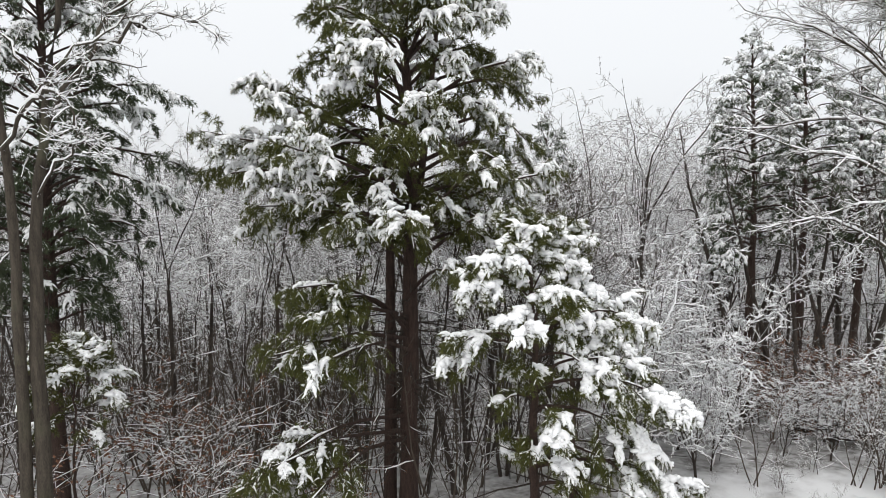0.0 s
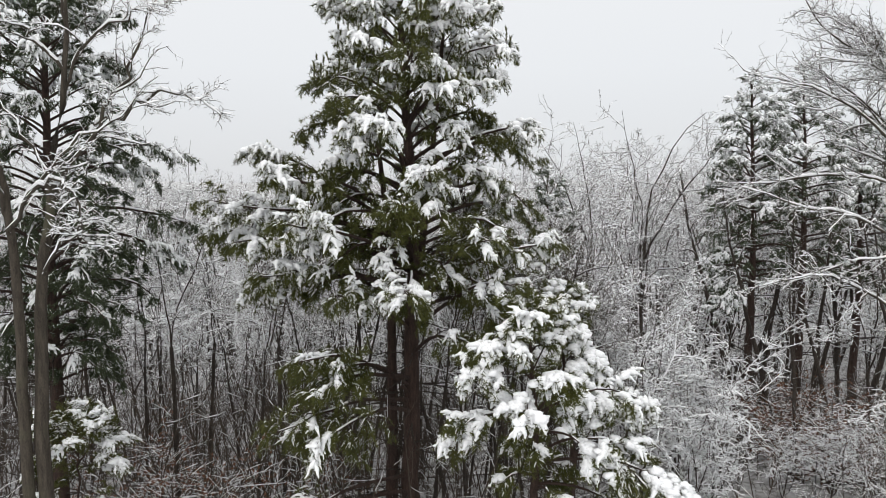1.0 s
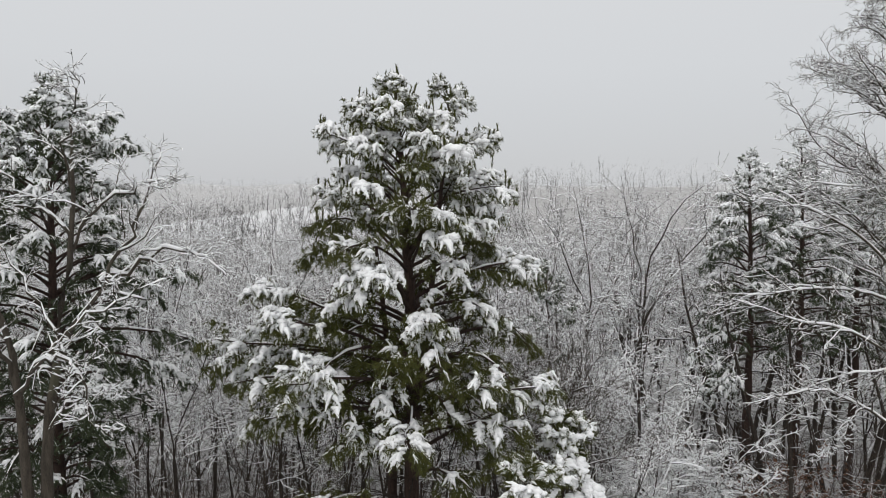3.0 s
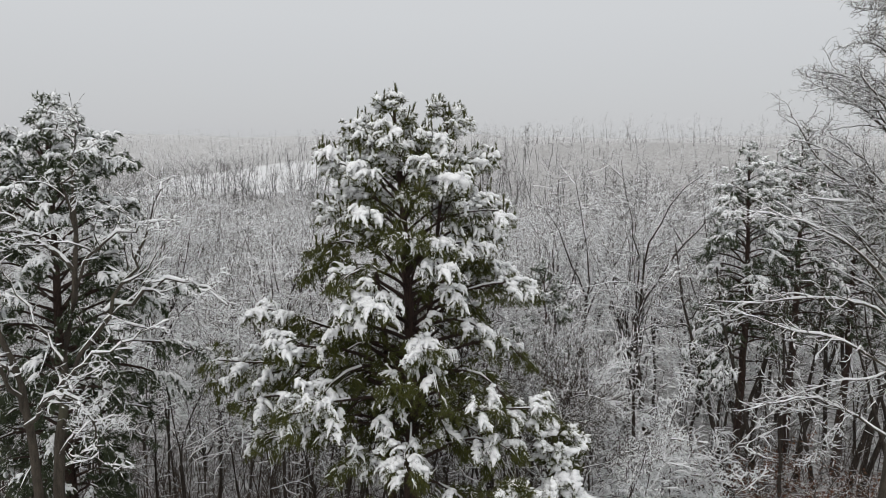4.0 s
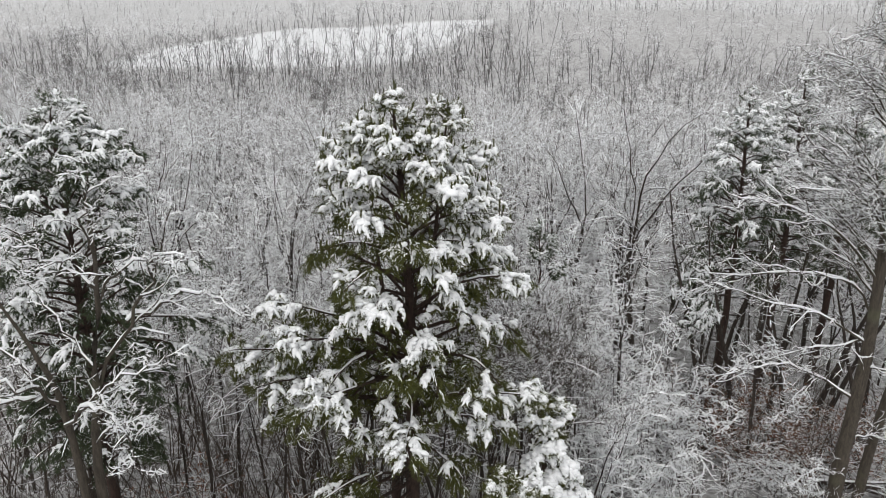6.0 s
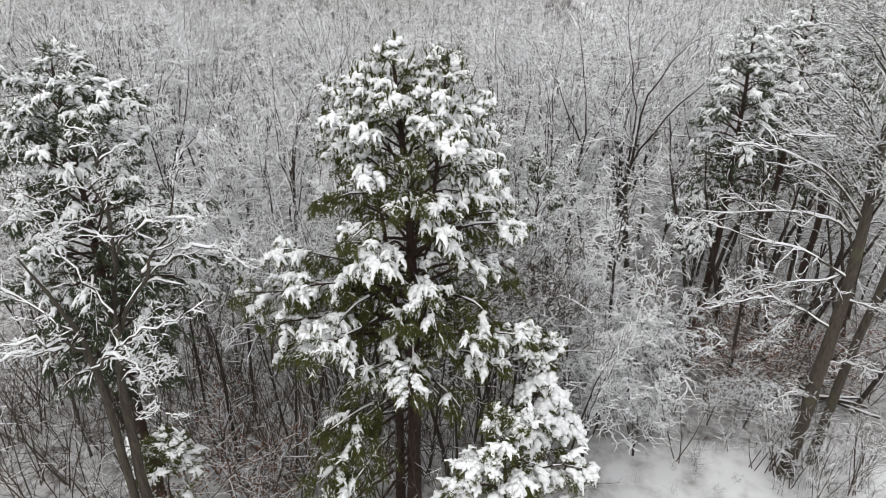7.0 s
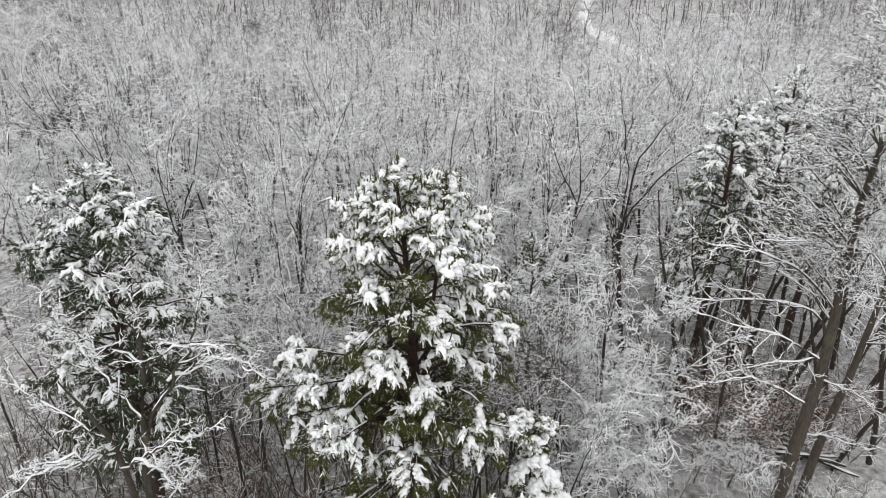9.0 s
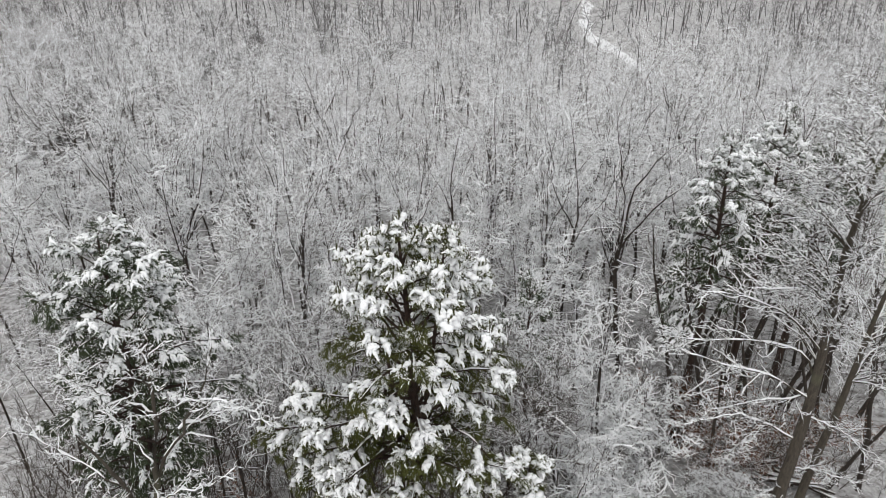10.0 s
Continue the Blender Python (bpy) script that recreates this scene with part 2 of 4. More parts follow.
# ---- ground ----
LEVELS = [(-400, 0), (10, 0), (20, -0.1), (30, -1.0), (45, -2.5), (70, -4.5), (100, -6.5), (130, -7.0), (180, -7.0), (203, -2.0), (212, -0.3), (300, 7.4), (330, 6.5), (420, 7.0), (600, 6.0), (3000, 6.0)]


def ground_z(x, y):
    """Height of the ground: level by the tall pine, falling into a shallow valley, rising to a field on a far hill."""
    x, y = np.asarray(x, dtype=float), np.asarray(y, dtype=float)
    z = np.interp(y, [a for a, _ in LEVELS], [b for _, b in LEVELS])
    far = np.clip((y - 22) / 60, 0, 1)
    z = z + far * (0.9 * np.sin(x * 0.045 + 1.0) * np.cos(y * 0.03) + 0.5 * np.sin(x * 0.11 + y * 0.07))
    z = z + np.clip(x + 20, -110, 60) * 0.085 * np.interp(y, [195, 290, 330, 420], [0, 1, 1, 0])
    z = z + np.clip((y - 480) / 500, 0, 1) * (9 + 6.0 * np.sin(x * 0.0041 + 1.2) * np.sin(y * 0.0031) + 3.0 * np.sin(x * 0.0093 + y * 0.002))
    z = z + np.clip((y - 330) / 60, 0, 1) * (2.0 * np.sin(x * 0.021 + 0.6) + 1.2 * np.sin(x * 0.053))
    return z + 0.10 * np.sin(x * 0.55 + 0.4) * np.sin(y * 0.43) + 0.05 * np.sin(x * 1.7 + y * 1.1)


def build_ground():
    def axis(near, far):
        fine = np.arange(-near, near + 0.01, 1.0)
        out = near * np.exp(np.linspace(0.03, np.log(far / near), 60))
        return np.concatenate((-out[::-1], fine, out))

    xs, ys = axis(40, 3000), axis(60, 3000) + 25
    gx, gy = np.meshgrid(xs, ys)
    rng = np.random.default_rng(3)
    gz = ground_z(gx, gy) + rng.normal(0, 0.02, gx.shape)
    h, w = gx.shape
    i, j = np.meshgrid(np.arange(h - 1), np.arange(w - 1), indexing="ij")
    a = (i * w + j).ravel()
    s = Shape().add(np.stack([gx, gy, gz], -1), np.stack([a, a + 1, a + w + 1, a + w], -1))
    me = s.mesh("ground", [GROUND])

    def inside(x0, x1, y0, y1, soft):
        return np.clip(np.minimum(np.minimum(gx - x0, x1 - gx), np.minimum(gy - y0, y1 - gy)) / soft, 0, 1)

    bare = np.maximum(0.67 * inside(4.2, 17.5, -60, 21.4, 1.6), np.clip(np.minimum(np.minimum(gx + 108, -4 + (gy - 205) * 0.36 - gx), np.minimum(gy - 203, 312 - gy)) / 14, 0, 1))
    # Beyond y 325 the ground is whitened towards the sky colour, as painted haze.
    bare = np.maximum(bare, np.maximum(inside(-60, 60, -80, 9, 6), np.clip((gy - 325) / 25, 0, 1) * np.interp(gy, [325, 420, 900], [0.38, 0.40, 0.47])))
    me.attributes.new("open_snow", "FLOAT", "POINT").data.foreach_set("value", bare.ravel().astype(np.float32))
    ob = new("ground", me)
    tagged(ob, "snow-covered forest floor darkened for tree shade, leaf litter showing through", "ground", kind="structure")


build_ground()


def build_ride():
    """A narrow snowy track that winds through the valley wood."""
    line = smooth_line([(34.8, 119, 0), (32.4, 132, 0), (28.8, 148, 0), (30.8, 165, 0), (34.8, 184, 0)], 40)
    d = unit(np.gradient(line, axis=0))
    side = np.stack([-d[:, 1], d[:, 0], 0 * d[:, 0]], -1)
    rng = np.random.default_rng(8)
    half = np.convolve(rng.uniform(1.0, 3.6, 44), np.ones(5) / 5, "valid")[:, None]
    v = np.stack([line + side * half * c for c in (-1.0, -0.35, 0.35, 1.0)], 1)
    v[..., 2] = ground_z(v[..., 0], v[..., 1]) + np.array([-0.25, 0.05, 0.05, -0.25]) + 0.05
    i, j = np.meshgrid(np.arange(39), np.arange(3), indexing="ij")
    a = (i * 4 + j).ravel()
    ob = new("track", Shape().add(v, np.stack([a, a + 1, a + 5, a + 4], -1)).mesh("track", [OPEN_SNOW]))
    tagged(ob, "narrow snow-covered track winding through the wood", "track", kind="structure")


build_ride()


# ---- pines ----
def bough(shape_w, shape_n, shape_s, line, rad, rng, load, rich, leaf, k2=5, start=0.35, spread=1.0, grains=2, coarse=1.0, hang=1.0, candle=False, heap=1.0):
    """One pine bough along a line (k, 3): side branches, drooping needled twigs, and the snow that lies on them."""
    p = line[None]
    r = np.linspace(rad, rad * 0.25, p.shape[1])[None]
    tubes(shape_w, p, r, 6)
    length = np.linalg.norm(np.diff(line, axis=0), axis=1).sum()
    n2 = max(int(rich * (3.5 + 2.3 * length)), 4)
    o, d, t, _, rr = sprout(p, r, n2, start, 1.0, 0.4, 1.15, rng, flat=0.75)
    l2 = (0.22 + 0.26 * length * (1.15 - t)) * rng.uniform(0.7, 1.25, n2) * spread
    p2 = curves(o, d, l2, k2, -0.30 * hang + 0.25 * (1 - hang), 0.10, rng)
    r2 = taper(np.maximum(rr * 0.55, 0.008), k2)
    tubes(shape_w, p2, r2, 3)
    half = p.shape[1] // 2
    snow_on(shape_s, p[:, half:], r[:, half:], rng, 0.9, 0.8, 0.008, 0.7, 5)
    snow_on(shape_s, p[:, 1:half + 1], r[:, 1:half + 1] * 0.5, rng, 0.6, 0.8, 0.004, 0.4, 4)
    # a spray of drooping twigs along the outer half of each side branch
    per = 10
    o3, d3, t3, i3, rr3 = sprout(p2, r2, per, 0.25, 1.0, 0.3, 1.2, rng, flat=0.45)
    l3 = rng.uniform(0.13, 0.36, len(o3)) * min(1.0, 0.65 + length * 0.14)
    droop = (0.9 + 0.5 * load) * min(1.0, 0.25 + 0.3 * length) * hang
    p3 = curves(o3, d3, l3, 5, -1.3 * droop, 0.10, rng)
    needles(shape_n, p2, int(18 * leaf), 0.11, 0.017 * coarse, rng, 0.1, 1.1, 0.05)
    needles(shape_n, p3, int(30 * leaf), 0.105, 0.017 * coarse, rng, 0.15, 1.15, 0.05)
    if candle:
        # upright shoots, bare of snow, at the ends of the branches
        o4 = np.concatenate([line[-1:], p2[::3, -1], p2[1::4, 2]])
        p4 = curves(o4, unit(rng.normal(0, 0.22, (len(o4), 3)) + [0, 0, 1.0]), rng.uniform(0.16, 0.36, len(o4)), 3, 0.3, 0.05, rng)
        tubes(shape_w, p4, taper(np.full(len(o4), 0.010), 3, 0.5), 3)
        needles(shape_n, p4, int(46 * leaf), 0.095, 0.018 * coarse, rng, 0.15, 0.55, -0.35)
    # a thin broken dusting on many twigs
    dust = rng.random(len(p3)) < 0.30 + 0.3 * load + (0.2 if coarse > 1.25 else 0.0)
    snow_on(shape_s, p3[dust][:, :4], np.full((int(dust.sum()), 4), 0.010), rng, 1.0, 0.8, 0.015, 0.62, 3)
    # ragged pads where the bough is laden: a crust on the side branch that frays out along its twigs
    heart = rng.uniform(0.62, 0.95)
    laden = (np.abs(t - heart) < (0.04 + 0.15 * load) * heap) & (rng.random(n2) < (0.3 + 0.5 * load) * heap)
    keep = np.flatnonzero(np.repeat(laden, per) & (rng.random(len(o3)) < 0.94))
    if len(keep):
        big = (0.74 + 0.14 * load) * heap
        w = rng.uniform(0.032, 0.056, len(keep))[:, None] * np.array([1.1, 1.2, 1.0, 0.7, 0.2])[None] * rng.uniform(0.6, 1.35, (len(keep), 5)) * big
        q = p3[keep] + rng.normal(0, 0.012, (len(keep), 5, 3))
        q[..., 2] += w * 0.4 + 0.012
        tubes(shape_s, q, w, 5 if coarse < 1.3 else 4, 0, 0.85)
        idx = np.repeat(keep, grains)
        f = rng.random(len(idx)) ** 1.3 * 3.7
        k = f.astype(int)
        at = p3[idx, k] + (p3[idx, k + 1] - p3[idx, k]) * (f - k)[:, None] + rng.normal(0, 0.022, (len(idx), 3))
        size = (0.052 - 0.007 * f)[:, None] * rng.uniform(0.55, 1.3, (len(idx), 1)) * rng.uniform(0.75, 1.3, (len(idx), 3)) * big * np.array([1.0, 1.0, 0.75])
        at[:, 2] += size[:, 2] * 0.35 + 0.010
        lumps(shape_s, at, size, rng, 1, 0.26)
        pad = np.repeat(np.flatnonzero(laden), 5 if coarse < 1.25 else 3)
        f = rng.uniform(0.25, 1.0, len(pad)) * (k2 - 1.001)
        k = f.astype(int)
        mid = p2[pad, k] + (p2[pad, k + 1] - p2[pad, k]) * (f - k)[:, None] + rng.normal(0, 0.04, (len(pad), 3)) * [1, 1, 0.3]
        size = rng.uniform(0.042, 0.088, (len(pad), 1)) * (0.78 if coarse > 1.25 else 1.0) * rng.uniform(0.75, 1.35, (len(pad), 3)) * (0.75 + 0.18 * load) * heap * np.array([1.15, 1.15, 0.62])
        mid[:, 2] += size[:, 2] * 0.35 + 0.018
        lumps(shape_s, mid, size, rng, 1, 0.30)


def add_bough(tree, base, line, rad, rng, load, rich, leaf, green, **more):
    w, n, s = Shape(), Shape(), Shape()
    bough(w, n, s, line, rad, rng, load, rich, leaf, **more)
    b = part("bough", w, PINE_BARK, tree)
    tagged(part("foliage", n, green, b, smooth=False), kind="stuff")
    tagged(part("snow", s, SNOW, b), kind="stuff")


def crooked(a, b, k, rng, sag=0.0, amount=0.05):
    """A crooked line from a to b that rises or sags in between."""
    t = np.linspace(0, 1, k)[:, None]
    line = a + (b - a) * t
    size = np.linalg.norm(b - a)
    line += np.cumsum(rng.normal(0, amount * size / k, (k, 3)), axis=0) * np.sin(np.pi * t) ** 0.5
    line[:, 2] += sag * np.sin(np.pi * t[:, 0])
    return line


def pine(label, spine, rad, profile, seed, count, tips=(), z_from=0.5, load=0.8, rich=1.0, leaf=1.0, green=None, stems=(), dead=0, group="", lift=0.2, grains=2, coarse=1.0, candles=False, heap=1.0):
    """A pine: spine = points of its stem; profile = [(height, reach)]; tips = [(height on the stem, x, y, z, load)] of the chosen boughs."""
    rng = np.random.default_rng(seed)
    spine = np.array(spine, dtype=float)
    base = spine[0].copy()
    tree = thing("pine_tree", label, "pine tree", base, group)
    stem = smooth_line(spine - base, 24)
    stem[1:-1] += rng.normal(0, 0.02, (22, 3)) * [1, 1, 0]
    r = rad * np.linspace(1, 0.08, 24) ** 0.85
    r[:2] *= [1.35, 1.1]
    tr = Shape()
    tubes(tr, stem[None], r[None], 12)
    part("trunk", tr, PINE_BARK, tree, "reddish brown furrowed pine bark")
    leaders = []
    for pts, rr, crown in stems:
        sh = Shape()
        line = smooth_line(np.array(pts) - base, 16)
        leaders += [(line, crown)] if crown else []
        tubes(sh, line[None], (rr * np.linspace(1, 0.2, 16))[None], 9)
        part("stem", sh, PINE_BARK, tree)
    height = stem[-1, 2]

    def stem_at(z):
        i = np.clip(np.searchsorted(stem[:, 2], z), 1, 23)
        f = (z - stem[i - 1, 2]) / (stem[i, 2] - stem[i - 1, 2])
        return stem[i - 1] + (stem[i] - stem[i - 1]) * f, r[i]

    for i in range(count):
        f = (i + rng.random()) / count
        z = height * (z_from + (0.95 - z_from) * f)
        reach = np.interp(z, [a for a, _ in profile], [b for _, b in profile]) * rng.uniform(0.66, 1.1)
        az = i * 2.39996 + rng.uniform(-0.5, 0.5)
        start, rr = stem_at(z)
        steep = max(0.0, (z / height - 0.62) / 0.38)
        up = lift + 0.5 * steep
        tip = start + np.array([np.cos(az) * reach, np.sin(az) * reach, reach * up])
        line = crooked(start, tip, 8, rng, 0.10 * reach)
        line[-3:, 2] -= np.array([0.02, 0.08, 0.18]) * reach * (1 - 1.7 * steep)
        add_bough(tree, base, line, min(rr * 0.45, 0.02 + 0.014 * reach), rng, load * (rng.uniform(1.0, 1.7) if rng.random() < 0.52 + 0.45 * steep else rng.uniform(0.05, 0.4)) * min(1.15, 0.30 + 1.5 * max(0.0, z / height - 0.5) / 0.5), rich, leaf * (1.0 if reach > 1 else 0.75), green, grains=grains, coarse=coarse, heap=heap, hang=1 - 0.35 * steep, candle=candles and steep > 0.3)
    leaders.append((stem[-12:], -6))
    for line, crown in leaders:
        slim, crown = (0.55, -crown) if crown < 0 else (1.0, crown)
        for i in range(crown):
            start = line[-1 - int(i * 7 / crown)]
            reach, az = (0.25 + 1.1 * i / crown) * slim, i * 2.4 + 1
            tip = start + np.array([np.cos(az) * reach, np.sin(az) * reach, reach * (0.9 if slim == 1 else 1.4) + 0.1])
            add_bough(tree, base, crooked(start, tip, 6, rng, 0.05), 0.018, rng, load * rng.uniform(0.9, 1.5), rich, leaf * 0.7, green, grains=grains, coarse=coarse, heap=heap, hang=0.45, candle=candles)
    for z, x, y, tz, ld in tips:
        start, rr = stem_at(z)
        tip = np.array([x, y, tz]) - base
        line = crooked(start, tip, 9, rng, 0.35, 0.08)
        add_bough(tree, base, line, min(rr * 0.5, 0.055), rng, ld * 0.78, rich * 1.1, leaf, green, start=0.5, spread=1.15, grains=grains, coarse=coarse, heap=heap)
    for i in range(dead):
        z = rng.uniform(0.12, 0.55) * height
        az, reach = rng.uniform(0, 6.28), rng.uniform(0.7, 2.9)
        start, rr = stem_at(z)
        line = crooked(start, start + np.array([np.cos(az) * reach, np.sin(az) * reach, reach * rng.uniform(-0.25, 0.3)]), 7, rng, 0.05, 0.12)[None]
        sh = Shape()
        rl = np.linspace(0.022, 0.005, 7)[None]
        tubes(sh, line, rl, 4)
        o, d, t, ii, q = sprout(line, rl, 6, 0.3, 1, 0.5, 1.1, rng)
        tubes(sh, curves(o, d, rng.uniform(0.2, 0.7, 6), 4, -0.1, 0.15, rng), taper(np.full(6, 0.006), 4), 3)
        part("dead_branch", sh, DARK_BARK, tree)
    return tree


MAIN = [(0, 0.8), (4, 1.5), (7, 2.2), (9, 2.8), (10.6, 3.0), (11.6, 2.9), (12.6, 2.5), (13.3, 2.05), (14.0, 1.45), (14.8, 0.75), (16, 0.3)]
pine("tall green pine with heavy clumps of snow on drooping boughs", [(-0.85, 17.0, -0.4), (-0.8, 17.0, 4), (-0.75, 17.05, 8), (-0.95, 17.2, 12), (-1.2, 17.45, 15.15)], 0.25, MAIN, 11, 78,
     tips=[(8.4, -5.1, 15.7, 9.4, 1.3), (9.0, -4.3, 15.9, 10.6, 1.2), (8.0, -4.6, 15.4, 8.5, 1.2), (7.6, -3.9, 15.0, 7.8, 1.0), (8.8, -3.7, 14.8, 9.9, 1.1), (7.4, -4.4, 16.0, 7.4, 0.9), (8.2, -3.0, 13.5, 9.0, 1.2), (7.2, 2.3, 15.1, 8.5, 1.3), (7.0, 0.9, 14.7, 8.6, 1.0), (6.6, 1.5, 14.9, 7.6, 0.8),
           (7.0, -0.72, 13.8, 7.6, 1.2), (6.6, -2.2, 14.4, 7.5, 0.9), (10.2, -1.4, 14.3, 11.0, 1.5), (9.5, -0.43, 14.5, 10.0, 1.2), (10.2, 2.0, 16.5, 11.1, 1.2), (11.4, 0.0, 15.0, 12.2, 1.3), (11.6, 1.25, 16.8, 12.4, 1.1), (4.9, -3.2, 13.3, 5.0, 0.25),
           (5.0, -2.4, 14.4, 6.0, 0.3), (2.6, -3.4, 13.5, 2.7, 0.5), (8.8, -5.3, 16.4, 8.6, 0.8), (6.0, 0.6, 14.6, 6.4, 0.3), (8.0, -1.0, 14.3, 9.2, 0.3)] +
          [(5.4, -2.6, 13.6, 5.6, 0.15), (5.2, -2.9, 14.0, 6.2, 0.15), (4.6, -2.5, 13.2, 4.7, 0.5), (3.0, -3.6, 13.2, 2.4, 0.3), (2.4, -2.8, 13.0, 1.8, 0.3)],
     z_from=0.45, load=1.2, rich=1.15, leaf=1.1, green=NEEDLE, dead=60, candles=True, heap=1.10,
     stems=[([(-1.35, 17.3, -0.4), (-1.3, 17.3, 4), (-1.35, 17.4, 8), (-1.7, 17.4, 11.5)], 0.185, 0), ([(-0.78, 17.0, 6.5), (-0.35, 17.2, 10), (0.1, 17.3, 14.75)], 0.12, 10)])
pine("snow-laden young pine bowed under thick pillows of snow", [(1.75, 13.2, -0.4), (1.75, 13.25, 3), (1.7, 13.1, 5.5), (1.5, 12.8, 7.3)], 0.12, [(0, 0.9), (3, 1.1), (5, 0.9), (7.5, 0.3)], 12, 14,
     tips=[(6.5, 0.44, 11.9, 6.45, 1.7), (6.2, 1.36, 11.5, 5.9, 1.7), (6.6, 0.8, 12.0, 6.95, 1.4), (6.9, 1.35, 12.2, 7.4, 1.0), (5.8, 2.46, 12.9, 5.5, 1.5), (6.2, 3.0, 13.1, 5.5, 1.7), (5.4, 0.06, 12.8, 4.9, 1.2),
           (5.4, 0.3, 12.4, 5.4, 0.9), (5.4, 2.98, 12.3, 4.6, 1.5), (4.4, 3.8, 12.7, 3.4, 1.6), (4.8, 4.24, 12.2, 4.3, 1.3), (4.2, 2.1, 11.9, 3.9, 1.0), (5.8, 3.95, 13.3, 5.5, 1.3), (3.6, 2.4, 12.2, 3.0, 0.8),
           (3.6, 3.6, 12.5, 2.7, 1.2), (3.2, 4.5, 12.6, 2.7, 1.2), (2.8, 2.9, 12.4, 2.2, 0.9), (5.0, 3.5, 12.6, 4.9, 1.1), (6.0, 2.0, 11.9, 6.3, 1.2)],
     z_from=0.40, load=0.6, rich=1.25, grains=3, green=NEEDLE, dead=10, heap=1.22)
pine("young pine hung with a steep wedge of snow", [(3.1, 16.2, -0.4), (3.05, 16.3, 3), (2.9, 16.5, 5.2), (2.75, 16.7, 7.0)], 0.10, [(0, 0.8), (3, 1.0), (5, 0.8), (7, 0.3)], 20, 10,
     tips=[(6.8, 2.85, 16.2, 6.75, 2.2), (6.5, 3.1, 15.9, 6.2, 2.4), (6.1, 3.6, 15.8, 5.6, 2.4), (5.9, 3.1, 15.5, 5.4, 2.2), (5.6, 3.5, 15.4, 4.8, 2.2), (5.4, 4.1, 15.6, 4.6, 1.8), (6.3, 2.4, 15.7, 6.0, 1.8), (5.0, 2.8, 15.2, 4.5, 1.6)],
     z_from=0.5, load=0.6, rich=1.15, grains=3, green=NEEDLE, dead=6, heap=1.3)
pine("tall pine dusted with snow, drooping boughs, partly hidden", [(-9.7, 17.4, -0.4), (-9.75, 17.4, 7), (-9.5, 17.2, 14.9)], 0.22, [(0, 0.8), (5, 1.7), (8, 2.3), (11, 2.3), (13, 1.8), (14.2, 1.3), (15.4, 0.7)], 13, 96,
     tips=[(9.5, -6.5, 18.9, 8.6, 1.2), (9.0, -7.0, 18.4, 7.9, 1.0), (10.5, -6.9, 18.6, 10.6, 1.0), (8.6, -12.0, 16, 9.2, 0.8), (13.2, -7.9, 17.8, 13.9, 1.2), (13.4, -8.6, 16.2, 14.0, 1.1), (12.6, -10.9, 16.0, 13.6, 1.1)], z_from=0.34, load=1.12, rich=0.95, leaf=0.85, grains=1, coarse=1.3, green=NEEDLE_COOL, dead=44)
for spot, seed, hgt, tips in (((12.5, 28.7), 14, 14.7, [(7.6, 9.5, 27.5, 6.2, 1.3), (6.6, 10.05, 25.8, 5.2, 1.5), (8.0, 9.8, 27.0, 6.6, 1.3), (7.2, 10.2, 26.6, 5.8, 1.3), (7.0, 10.6, 25.9, 5.5, 1.4), (8.6, 10.2, 27.2, 7.8, 0.9), (9.6, 10.6, 27.4, 9.0, 1.0), (10.5, 10.5, 28.0, 10.4, 1.2), (12.0, 11.2, 27.4, 11.6, 1.2), (11.2, 10.8, 27.2, 10.8, 1.2)]),
                              ((15.3, 30.2), 15, 15.5, [(12.5, 13.6, 29.4, 12.4, 1.0)]), ((18.5, 31.5), 17, 14.2, [])):
    gz = float(ground_z(*spot))
    pine("dark pine with snow-dusted drooping crown among bare trees", [(*spot, gz - 0.4), (spot[0] + 0.1, spot[1], gz + hgt * 0.5), (spot[0] - 0.3, spot[1] - 0.2, gz + hgt)], 0.21,
         [(0, 0.8), (hgt * 0.4, 1.5), (hgt * 0.6, 2.1), (hgt * 0.8, 1.9), (hgt * 0.93, 1.2), (hgt, 0.6)], seed, 58, tips=tips, z_from=0.48, load=1.3, rich=0.85, leaf=0.5, grains=1, coarse=1.6, green=NEEDLE_COOL, dead=14, group="pines in the wood", lift=0.0)
pine("small pine dusted with snow behind the tall pine", [(3.5, 23.2, -0.6), (3.5, 23.2, 5), (3.4, 23.3, 9.9)], 0.10, [(0, 0.5), (5, 1.4), (8, 1.1), (10, 0.3)], 18, 22, z_from=0.4, load=0.7, rich=0.75, leaf=0.5, grains=2, coarse=1.5, green=NEEDLE_COOL)
pine("little pine bough with snow beside bare trunks", [(-8.15, 15.1, -0.4), (-8.1, 15.1, 2.0), (-7.95, 15.0, 4.5)], 0.05, [(0, 0.4), (3.4, 0.8), (4.2, 0.9), (4.9, 0.6)], 19, 14, z_from=0.66, load=0.8, rich=0.9, green=NEEDLE)


